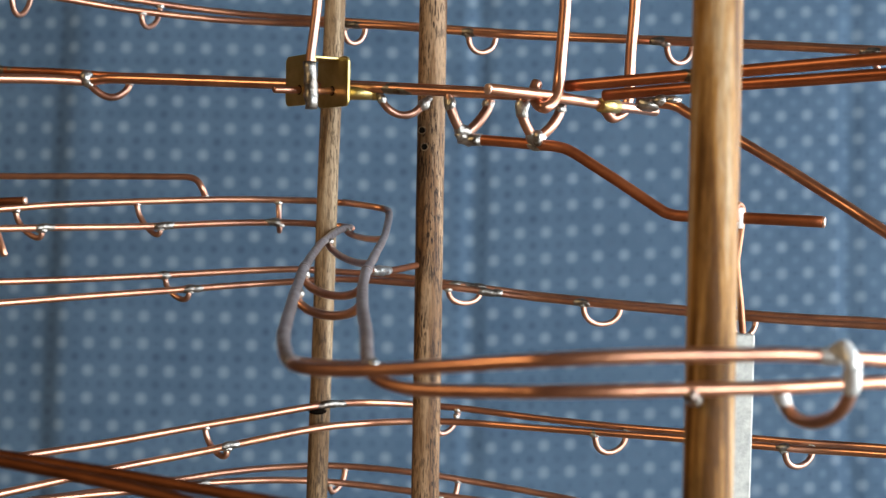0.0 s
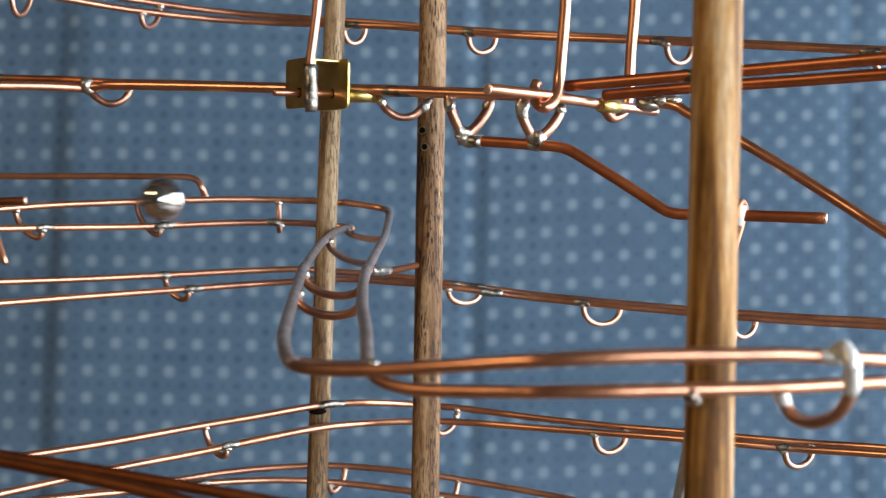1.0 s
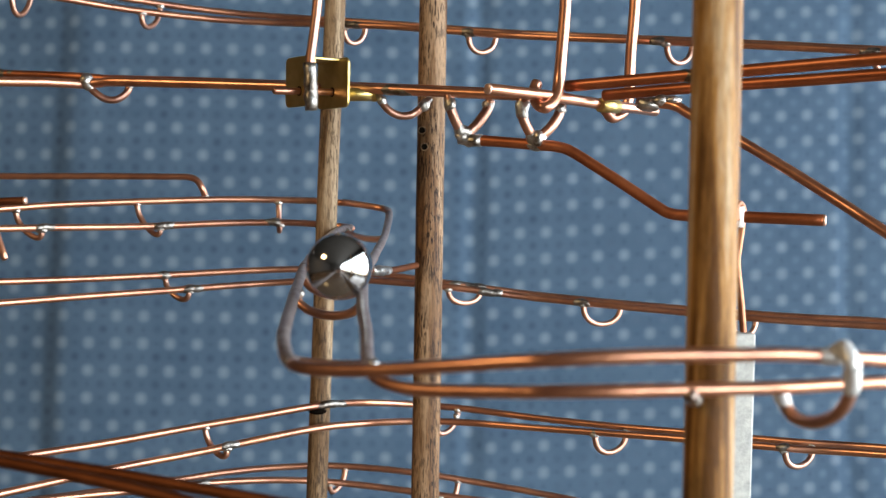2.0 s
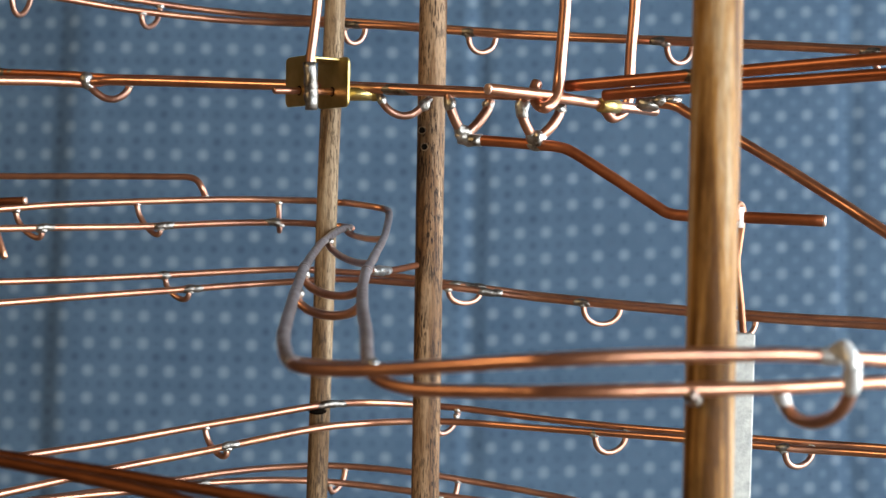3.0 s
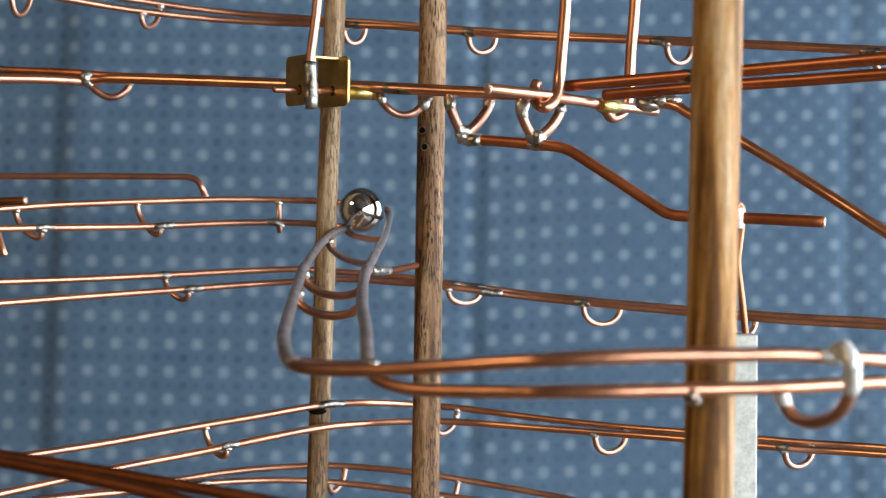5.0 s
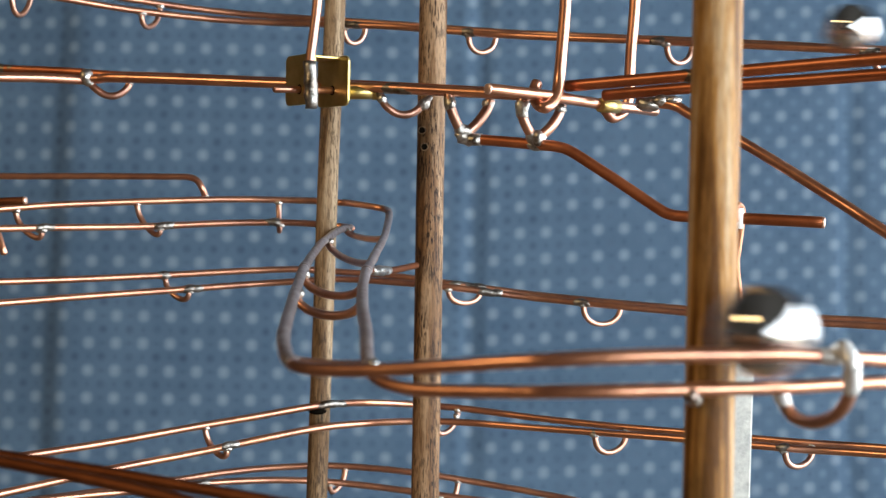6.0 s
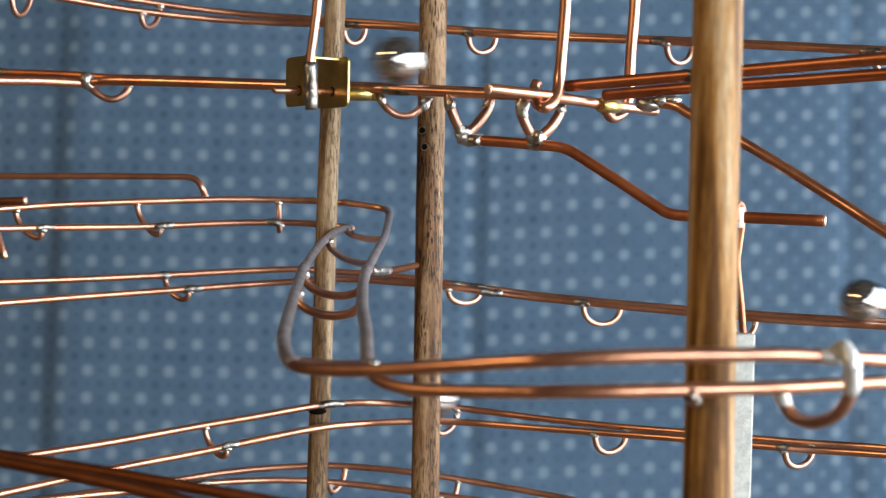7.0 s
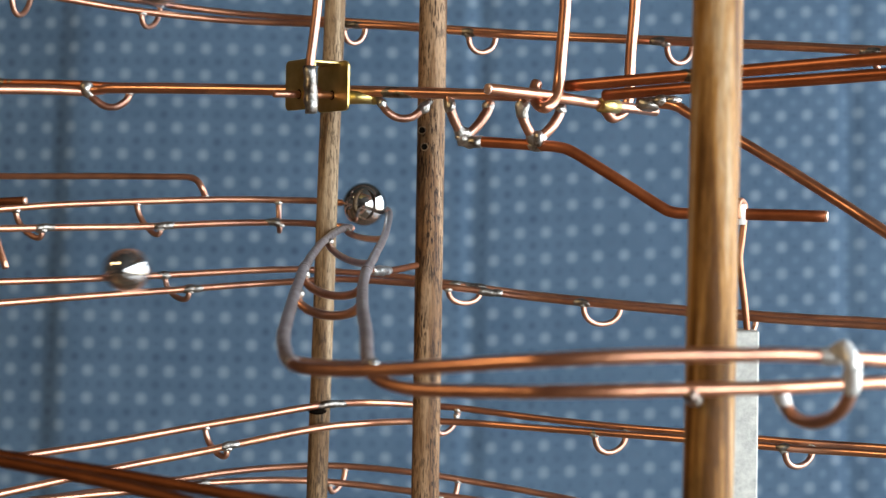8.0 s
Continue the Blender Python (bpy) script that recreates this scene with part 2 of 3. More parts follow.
def table():
    ob = tagged(new("table"), "dark brown wooden table under the copper ball run", "table")
    ob.location = (0, 0.55, -0.74)
    top = box(bmesh.new(), (-0.85, -0.55, 0.70), (0.85, 0.85, 0.74), 0.006)
    part("tabletop", top, TABLE, ob)
    for x in (-0.78, 0.78):
        for y in (-0.48, 0.78):
            part("leg", box(bmesh.new(), (x - 0.03, y - 0.03, 0), (x + 0.03, y + 0.03, 0.70), 0.004), TABLE, ob)


table()


# ---- the cloth behind ----
def cloth():
    """A printed cloth on a leaning board, with three soft folds that run down it."""
    bm = bmesh.new()
    uv = bm.loops.layers.uv.new("UVMap")
    nx, nz = 220, 60
    w, h = 1.44, 1.02
    grid = []
    for j in range(nz + 1):
        row = []
        v = j / nz * h
        for i in range(nx + 1):
            u = (i / nx - 0.5) * w
            d = 0.0025 * math.sin(u * 9 + 1) + 0.0012 * math.sin(v * 7 + u * 3)
            for at, depth, wide in ((-0.374, 0.0045, 0.013), (0.034, 0.004, 0.008), (0.395, 0.004, 0.008)):
                d += depth * math.exp(-((u - at + 0.006 * math.sin(v * 5)) / wide) ** 2)
            d += 0.14 * max(0.0, -0.366 - u) * (0.25 + 0.75 * v / h)
            d += 0.008 * max(0.0, min(1.0, (-0.366 - u) / 0.03))
            row.append(bm.verts.new((u, d, v)))
        grid.append(row)
    for j in range(nz):
        for i in range(nx):
            f = bm.faces.new((grid[j][i], grid[j][i + 1], grid[j + 1][i + 1], grid[j + 1][i]))
            for loop in f.loops:
                c = loop.vert.co
                if i < nx * (0.5 + 0.034 / w):
                    loop[uv].uv = (38.60 * c.x + 0.18 * c.z + 15.935, 38.34 * c.z - 0.05 * c.x - 22.761)
                else:
                    loop[uv].uv = (39.80 * c.x + 0.05 * c.z - 0.966, 39.21 * c.z - 2.53 * c.x - 19.242)
    bmesh.ops.solidify(bm, geom=bm.faces[:], thickness=-0.002)
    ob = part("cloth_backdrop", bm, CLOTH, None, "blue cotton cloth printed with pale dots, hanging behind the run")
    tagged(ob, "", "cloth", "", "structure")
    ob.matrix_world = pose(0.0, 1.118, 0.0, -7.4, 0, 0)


cloth()

# ---- the ball run ----
RUN = tagged(new("rolling_ball_run"), "copper wire ball run soldered together on wooden dowel posts", "marble run")
RUN.location = BASE


def post(foot, head, radius, mat, label):
    a, b = metres([foot, head])
    way = (b - a).normalized()
    a = a - way * (a.z / way.z)
    line = [a + (b - a) * (i / 24) for i in range(25)]
    line = [p + Vector((noise.noise(p * 9), noise.noise(p * 9 + Vector((5, 0, 0))), 0)) * 0.0004 for p in line]
    return part("post", tube(line, radius, BASE, 28, 0.0, 0.0, 0.02), mat, RUN, label)


POST_MID = post((-6.2, 554.5, 310.9), (-6.7, 566.7, 592.0), 0.0064, OAK, "brown oak dowel post with two small drilled holes")
POST_BACK = post((-56.6, 559.4, 308.7), (-51.3, 571.8, 592.4), 0.0048, OAK_GREY, "thin weathered oak dowel post with a scorch mark")
POST_NEAR = post((66.3, 297.1, 376.8), (66.6, 303.7, 527.3), 0.0061, OAK_PALE, "pale oak dowel post close to the window")
# black plugs stand for the shade inside the two holes; the dowel is uncut
for a, b in (((-10.5, 554.8, 479.6), (-10.5, 557.8, 479.7)), ((-9.3, 554.5, 472.1), (-9.4, 557.5, 472.3))):
    part("drilled_hole_shade", tube(metres([a, b]), 0.0016, BASE, 14, 0, 0, 0.02), DARK, POST_MID)
    c = metres([a])[0]
    rim = [c + Vector((math.cos(w), 0, math.sin(w))) * 0.00165 for w in [math.pi * k / 9 for k in range(19)]]
    part("hole_rim", tube(rim, 0.00022, BASE, 8), OAK_GREY, POST_MID, "frayed pale rim of the drilled hole")

burn = bmesh.new()
bmesh.ops.create_icosphere(burn, subdivisions=2, radius=0.0042, matrix=Matrix.Translation(metres([(-56.5, 557.4, 349.8)])[0] - BASE) @ Matrix.Diagonal((1.05, 0.8, 0.38, 1)))
part("burn_mark", burn, DARK, POST_BACK, "black scorch mark")
R3 = 0.0016


def rail(points, mat=COPPER, radius=R3, parent=RUN, origin=BASE, name="rail", label=""):
    return part(name, tube(sampled(points), radius, origin), mat, parent, label)


def tie(rail_ob, a, b, drop, origin=BASE, radius=0.00132, lean=Vector(), mat=TIE):
    """A bent wire that hangs below two rails from a to b."""
    line = []
    for i in range(17):
        w = math.pi * i / 16
        f = 0.5 - 0.5 * math.cos(w)
        line.append(a.lerp(b, f) + (Vector((0, 0, -drop)) + lean) * math.sin(w) ** 0.8)
    return part("tie", tube(line, radius, origin, 10), mat, rail_ob)


JOINTS = [0]


def joint(rail_ob, points, u0, u1, radius=0.0021, origin=BASE, slim=0.0013, mat=SOLDER):
    """A sleeve of solder along a rail."""
    JOINTS[0] += 1
    line = [curve_at(points, u0 + (u1 - u0) * i / 7) for i in range(8)]
    line = [a + (b - a) * f for a, b in zip(line, line[1:]) for f in (0.0, 0.5)] + line[-1:]
    return part("solder_joint", tube(line, radius, origin, 12, 0.35, JOINTS[0] * 3.1, 0.9, slim), mat, rail_ob)


def blob(rail_ob, at, r, origin=BASE, stretch=(1, 1, 1)):
    JOINTS[0] += 1
    bm = bmesh.new()
    bmesh.ops.create_icosphere(bm, subdivisions=2, radius=r)
    for v in bm.verts:
        v.co *= 1 + 0.35 * noise.noise(v.co * 420 + Vector((JOINTS[0] * 2.7, 0, 0)))
        v.co = Vector((v.co.x * stretch[0], v.co.y * stretch[1], v.co.z * stretch[2])) + at - origin
    return part("solder_joint", bm, SOLDER, rail_ob)


def track(far, near, ties=(), joints=(), mats=(COPPER, COPPER)):
    """Two rails with the wires that tie them: (far u, near u, drop in mm), and solder: (0 far or 1 near, u0, u1)."""
    lines = metres(far), metres(near)
    made = [rail(p, m) for p, m in zip(lines, mats)]
    for uf, un, drop in ties:
        a, b = curve_at(lines[0], uf), curve_at(lines[1], un)
        down = Vector((0, 0, -0.0014))
        tie(made[0], a + down, b + down, drop * 0.001)
        blob(made[0], a + down * 0.8, 0.0016, stretch=(1.3, 1, 1))
        blob(made[1], b + down * 0.8, 0.0016, stretch=(1.6, 1, 1))
    for side, u0, u1 in joints:
        joint(made[side], lines[side], u0, u1, 0.0020, BASE, 0.0015, SOLDER_FLUXED)
    return made, lines


# upper track, round its turn and back as the feeder of the tipping arm
UPPER, UPPER_L = track([(-350.7, 511.0, 571.8), (-276.8, 550.5, 560.5), (-235.6, 573.4, 556.1), (-190.4, 597.2, 549.0), (-157.3, 613.3, 545.1), (-113.0, 626.3, 541.6), (-66.9, 627.4, 539.2), (-25.9, 616.3, 535.8), (29.9, 596.0, 529.9), (81.4, 570.8, 525.1), (111.0, 560.7, 523.1), (153.3, 545.6, 519.9), (175.2, 535.5, 517.8), (218.2, 520.3, 514.9), (244.4, 500.1, 512.6)],
    [(-343.3, 500.0, 560.1), (-271.4, 539.7, 549.0), (-231.1, 562.5, 544.9), (-186.2, 584.2, 541.0), (-153.9, 599.9, 538.0), (-110.5, 612.6, 535.7), (-65.4, 613.4, 534.7), (-25.3, 602.2, 532.5), (29.3, 581.9, 526.7), (79.4, 556.7, 522.2), (108.2, 546.6, 520.2), (149.4, 531.5, 517.1), (170.6, 521.4, 515.1), (212.4, 506.2, 511.3), (237.6, 486.1, 509.0)],
    ties=((2.76, 2.58, 12.5), (4.303, 4.103, 8), (6.643, 6.357, 8.5), (7.89, 7.66, 8.5), (10.033, 9.683, 8.5), (12.5, 12.275, 8.5)),
    joints=((1, 6.314, 6.571), (1, 7.61, 7.71), (1, 9.458, 9.667), (1, 12.175, 12.31)))
FEED_FAR = metres([(66.1, 509.4, 493.1), (98.4, 494.5, 495.4), (133.8, 474.5, 496.9), (163.3, 454.5, 498.1), (194.7, 439.6, 499.2), (222.6, 442.7, 502.4)])
FEED_NEAR = metres([(49.9, 505.5, 496.2), (95.5, 480.6, 499.0), (129.7, 460.7, 501.0), (158.1, 440.7, 502.3), (188.4, 425.8, 503.9), (221.4, 432.9, 506.9)])
FEED = [rail(p, COPPER_MATTE, 0.0024) for p in (FEED_FAR, FEED_NEAR)]
joint(FEED[1], FEED_NEAR, 0.92, 1.05, 0.0024, BASE, 0.002, SOLDER_DULL)
# receiving track: from the far side into the turn towards the window
LOOP_OUT = metres([(-44.2, 577.9, 434.2), (-48.2, 561.8, 433.2), (-51.7, 519.6, 429.0), (-51.8, 459.3, 422.8), (-49.0, 409.0, 418.1), (-45.4, 358.8, 413.6), (-41.5, 318.6, 411.7), (-37.4, 298.5, 408.8), (-30.9, 287.5, 408.4), (-16.8, 277.0, 409.8), (-2.5, 267.6, 412.1), (10.9, 260.0, 414.3), (21.4, 255.0, 415.8), (33.0, 253.4, 416.8), (42.5, 253.7, 417.3), (52.2, 254.8, 417.5), (62.1, 256.5, 417.5), (74.9, 259.3, 417.4), (98.3, 267.7, 415.5), (130.5, 288.6, 411.0), (184.7, 338.2, 402.4), (237.9, 417.8, 391.4), (259.8, 497.7, 386.8)])
LOOP_IN = metres([(-26.7, 592.2, 442.1), (-25.9, 575.0, 438.6), (-25.7, 529.7, 431.6), (-26.6, 469.4, 426.0), (-26.9, 419.2, 421.6), (-24.2, 368.9, 416.4), (-20.4, 328.7, 412.4), (-18.7, 306.5, 409.2), (-16.6, 297.4, 405.7), (-10.8, 290.8, 404.1), (-2.6, 284.8, 404.2), (15.4, 273.3, 406.0), (22.7, 269.2, 406.8), (35.0, 267.2, 407.5), (45.0, 267.5, 407.8), (55.3, 268.8, 408.0), (65.8, 270.7, 408.1), (79.4, 274.1, 408.2), (104.3, 283.4, 408.3), (131.8, 300.4, 405.8), (174.6, 343.1, 398.3), (220.4, 417.7, 387.2), (238.8, 487.6, 383.2)])
RECV, RECV_L = track([(-243.3, 506.3, 435.9), (-220.1, 535.8, 438.8), (-201.3, 552.5, 440.4), (-180.6, 567.9, 442.5), (-145.8, 587.0, 444.6), (-107.5, 601.3, 446.3), (-80.4, 606.6, 446.5), (-63.4, 606.4, 446.3), (-48.9, 601.1, 445.7)],
    [(-237.0, 493.2, 430.8), (-215.2, 523.9, 431.2), (-197.2, 541.3, 431.8), (-177.4, 558.1, 432.2), (-143.8, 579.1, 432.8), (-105.9, 593.0, 434.8), (-79.0, 597.7, 435.5), (-62.4, 597.9, 435.0), (-48.1, 593.2, 434.0)],
    ties=((2.3, 2.78, 6), (3.953, 4.22, 6), (5.92, 5.94, 6)), joints=((1, 2.72, 2.92), (1, 4.187, 4.333), (1, 5.72, 5.97)))
# middle track, below and behind the arm
MIDDLE, MIDDLE_L = track([(261.3, 524.9, 395.4), (235.3, 549.9, 394.7), (206.9, 565.0, 395.4), (165.5, 575.1, 396.0), (120.3, 590.2, 397.3), (88.0, 595.3, 399.0), (47.2, 605.4, 401.6), (18.9, 605.6, 404.7), (2.0, 605.6, 406.7), (-23.5, 607.6, 409.5), (-51.9, 608.6, 411.1), (-71.3, 605.3, 412.1), (-93.3, 602.0, 411.4), (-132.3, 588.8, 409.3), (-167.4, 568.4, 408.1), (-198.1, 543.8, 407.9), (-222.7, 513.1, 408.7), (-240.5, 477.2, 410.5)],
    [(254.6, 511.2, 393.5), (229.5, 536.2, 393.0), (201.9, 551.2, 394.2), (161.6, 561.2, 395.0), (117.5, 576.3, 396.6), (86.0, 581.4, 398.6), (46.1, 591.5, 401.0), (18.5, 591.6, 404.1), (2.0, 591.7, 405.7), (-22.9, 593.9, 407.3), (-50.7, 595.0, 408.4), (-69.7, 592.3, 407.1), (-91.3, 589.5, 405.6), (-129.5, 576.5, 402.8), (-163.9, 556.7, 400.9), (-194.2, 533.2, 399.3), (-218.7, 503.8, 398.6), (-236.7, 469.7, 399.1)],
    ties=((3.333, 3.556, 9), (5.013, 5.44, 9), (7.0, 7.95, 6.5), (13.047, 12.78, 6)),
    joints=((1, 6.6, 7.0), (0, 6.9, 7.833), (1, 12.653, 12.853), (0, 13.0, 13.1), (1, 5.4, 5.52)))
# lower track and the lowest one
LOWER, LOWER_L = track([(232.3, 462.7, 352.7), (185.2, 500.8, 348.9), (151.7, 521.2, 346.8), (112.2, 542.9, 345.8), (83.9, 557.6, 345.0), (45.9, 573.2, 345.6), (11.2, 585.9, 347.3), (-13.4, 586.0, 348.8), (-37.0, 569.5, 352.0), (-56.7, 554.5, 352.7), (-83.1, 540.8, 349.7), (-106.2, 530.1, 347.0), (-137.9, 509.9, 343.7), (-166.4, 488.8, 342.0), (-199.1, 458.7, 340.5), (-270.1, 418.4, 336.5)],
    [(225.4, 448.8, 352.7), (180.1, 486.8, 349.0), (147.6, 507.0, 346.7), (109.3, 528.6, 345.5), (81.8, 543.2, 344.4), (44.9, 559.1, 343.5), (11.1, 572.3, 343.0), (-13.0, 573.3, 342.9), (-36.1, 558.4, 344.2), (-55.5, 544.0, 344.4), (-81.5, 531.1, 341.0), (-104.3, 521.5, 337.3), (-135.5, 501.3, 334.2), (-164.2, 482.2, 330.4), (-196.3, 452.1, 328.1), (-266.0, 411.8, 322.7)],
    ties=((1.762, 2.056, 7.5), (3.933, 4.32, 9), (6.089, 6.5, 7), (10.88, 10.5, 6)),
    joints=((0, 8.438, 8.975), (1, 2.028, 2.111), (1, 4.253, 4.347), (1, 10.35, 10.58)))
blob(LOWER[0], metres([(7.9, 579.1, 344.4)])[0], 0.0016)
LOWEST, LOWEST_L = track([(91.3, 599.9, 294.8), (63.6, 605.2, 299.5), (21.0, 609.7, 305.4), (-13.3, 609.6, 310.2), (-50.6, 610.2, 312.6), (-78.6, 605.8, 312.5), (-105.2, 596.1, 311.6), (-129.8, 581.3, 310.2), (-174.7, 551.4, 309.1), (-214.1, 521.4, 309.7)],
    [(89.6, 587.6, 291.0), (62.4, 592.6, 296.1), (20.8, 598.5, 299.2), (-13.0, 599.1, 303.0), (-49.5, 598.8, 306.7), (-76.8, 593.2, 308.9), (-102.8, 582.9, 310.0), (-126.7, 567.6, 310.5), (-170.3, 537.5, 312.1), (-208.5, 507.5, 313.4)],
    ties=((2.317, 2.583, 7), (3.908, 4.15, 6)), joints=((1, 6.3, 6.65),))
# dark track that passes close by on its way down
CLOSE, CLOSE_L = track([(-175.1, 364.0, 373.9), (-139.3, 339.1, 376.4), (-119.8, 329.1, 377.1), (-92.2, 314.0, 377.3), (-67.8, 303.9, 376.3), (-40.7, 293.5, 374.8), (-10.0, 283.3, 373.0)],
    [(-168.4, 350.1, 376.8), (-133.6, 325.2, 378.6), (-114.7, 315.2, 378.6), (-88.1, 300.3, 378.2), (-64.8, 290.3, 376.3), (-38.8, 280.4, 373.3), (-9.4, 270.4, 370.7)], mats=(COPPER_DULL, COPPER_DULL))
OUT = rail(LOOP_OUT)
IN = rail(LOOP_IN)
RECV_TURN_FAR = rail(metres([(-48.9, 600.4, 445.8), (-40.5, 600.3, 444.8), (-32.0, 598.3, 443.6), (-27.9, 594.2, 442.6), (-26.4, 586.2, 441.1)]))
RECV_TURN_NEAR = rail(metres([(-48.2, 587.9, 434.1), (-45.2, 583.9, 434.0), (-43.6, 577.8, 433.9)]))

# grey shrink tube over the steep part of the turn
SLEEVE = material("grey shrink tube", 0.30, 0.0, (0.20, 0.175, 0.19))
sn = Nodes(SLEEVE)
sc = sn.noise(sn.coords((1, 1, 0.6)), 170.0, 6.0, 0.7)
sn.link(sn.ramp(sc, (0.32, (0.085, 0.06, 0.055)), (0.5, (0.15, 0.125, 0.125)), (0.7, (0.25, 0.23, 0.24))), sn.b.inputs["Base Color"])
sn.bump(sn.noise(sn.coords((1, 1, 0.4)), 300.0), 0.6, 0.0009)


def sleeve(rail_ob, points, u0, u1, r0):
    line = [curve_at(points, u0 + (u1 - u0) * i / 28) for i in range(29)]
    return part("sleeve", tube(line, r0, BASE, 14, 0.10, u0 * 7 + r0, 0.05), SLEEVE, rail_ob, "wrinkled grey shrink tube sleeve")


sleeve(OUT, LOOP_OUT, 0.0, 3.15, 0.0017)
sleeve(OUT, LOOP_OUT, 3.0, 7.3, 0.00185)
sleeve(IN, LOOP_IN, 0.0, 3.75, 0.0017)
sleeve(IN, LOOP_IN, 3.55, 7.5, 0.00185)
for rail_ob, points, u in ((OUT, LOOP_OUT, 3.05), (IN, LOOP_IN, 3.68)):
    line = [curve_at(points, u + 0.012 * k) for k in range(8)]
    part("collar", tube(line, 0.0021, BASE, 14, 0.08, u, 0.3), SLEEVE, rail_ob, "rolled edge of grey shrink tube")
for uo, ui, drop in ((0.45, 1.9, 3.0), (1.7, 2.9, 6.0), (3.25, 4.05, 7.5), (4.1, 4.7, 7.2), (6.9, 7.35, 1.2)):
    a, b = curve_at(LOOP_OUT, uo), curve_at(LOOP_IN, ui)
    tie(OUT, a, b, drop * 0.001, radius=0.0015, mat=COPPER)
    blob(OUT, a.lerp(b, 0.06) + Vector((0, 0, -0.0012)), 0.0017)
blob(IN, curve_at(LOOP_IN, 7.5) + Vector((0.0012, -0.001, 0.0005)), 0.0014)
# the heavy tie further along the turn
near_tie = metres([(85.4, 262.8, 417.9), (86.2, 259.9, 418.8), (87.1, 257.3, 416.5), (87.7, 258.1, 411.5), (87.5, 260.9, 406.8), (85.9, 265.7, 402.8), (83.0, 270.6, 400.8), (80.3, 275.6, 401.5), (78.3, 277.3, 405.1), (77.5, 276.4, 407.2)])
part("tie", tube(sampled(near_tie), 0.0015, BASE), TIE, OUT)
for u0, u1, r in ((0.0, 2.2, 0.0020), (1.2, 3.1, 0.0018), (7.9, 9.0, 0.0019)):
    joint(OUT, near_tie, u0, u1, r, BASE, 0.0016, SOLDER_WHITE)
joint(OUT, LOOP_OUT, 17.4, 17.56, 0.0021, BASE, 0.0016, SOLDER_WHITE)
# stub that holds the turn on the near post
stub = metres([(55.3, 267.4, 407.0), (58.5, 280.3, 404.1), (62.9, 296.2, 401.2)])
part("stub", tube(sampled(stub), 0.0017, BASE), COPPER_OLD, IN)
blob(IN, stub[1], 0.0019, stretch=(1.0, 1.4, 1.0))
# stub from the turn to the middle post
stub = metres([(-28.0, 451.2, 422.0), (-22.8, 474.2, 420.3), (-19.3, 499.1, 419.3), (-11.9, 551.1, 418.3)])
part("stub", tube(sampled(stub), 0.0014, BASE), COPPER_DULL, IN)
joint(IN, stub, 0.3, 1.35, 0.0020, BASE, 0.0014, SOLDER)
# guard rod over the receiving track, and the end of its catch
GUARD = metres([(-251.2, 597.8, 456.2), (-218.3, 598.8, 455.7), (-177.2, 600.9, 456.5), (-135.4, 600.9, 457.0), (-125.7, 600.9, 456.9), (-121.5, 600.8, 455.0), (-119.2, 600.6, 451.4), (-118.1, 602.5, 447.8)])
guard = rail(GUARD, name="guard_rod")
blob(guard, GUARD[-1], 0.0018)
CATCH = metres([(-218.8, 521.0, 442.4), (-188.1, 516.4, 444.1), (-177.4, 514.6, 444.8)])
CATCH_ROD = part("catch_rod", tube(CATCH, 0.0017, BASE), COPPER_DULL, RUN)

# hangers of the axle and the axle itself
HOOK1 = metres([(49.0, 502.8, 572.4), (48.2, 501.0, 530.9), (47.0, 500.1, 510.1), (46.2, 499.6, 498.6), (44.7, 496.3, 490.9), (40.3, 491.1, 486.3), (36.8, 494.1, 488.3), (36.2, 498.9, 493.3), (37.1, 500.5, 496.9)])
HOOK2 = metres([(83.8, 541.3, 582.3), (82.4, 539.3, 537.6), (80.9, 538.3, 512.8), (80.4, 537.5, 496.6), (78.7, 536.2, 489.1), (73.0, 532.0, 485.3), (69.3, 529.2, 488.2)])
for h in (HOOK1, HOOK2):
    part("hanger", tube(sampled(h), 0.0024, BASE, 14), COPPER, RUN)
AXLE = metres([(16.9, 476.3, 491.9), (40.2, 494.3, 491.3), (64.7, 516.2, 490.0), (92.6, 539.2, 489.0)])
axle = part("axle", tube(AXLE, 0.0023, BASE, 14), COPPER, RUN)
part("spacer", tube(metres([(65.0, 514.2, 489.4), (73.2, 522.2, 489.4)]), 0.0030, BASE, 16, 0, 0, 0.05), BRASS, axle, "brass tube spacer")
# brace below the feeder, down past the near post
BRACE = metres([(77.9, 494.2, 489.1), (87.5, 490.1, 488.5), (92.6, 487.1, 487.0), (97.3, 481.9, 483.4), (112.8, 466.4, 473.0), (138.7, 450.6, 455.0), (158.2, 435.0, 439.8), (190.6, 418.9, 415.9)])
brace = part("brace", tube(sampled(BRACE), 0.0021, BASE, 14), COPPER, RUN)
for at, r in ((metres([(82.2, 492.1, 488.3)])[0], 0.0036), (metres([(86.8, 490.2, 489.8)])[0], 0.0030), (metres([(90.9, 488.2, 489.8)])[0], 0.0024)):
    blob(brace, at, r, stretch=(1.5, 1, 0.8))

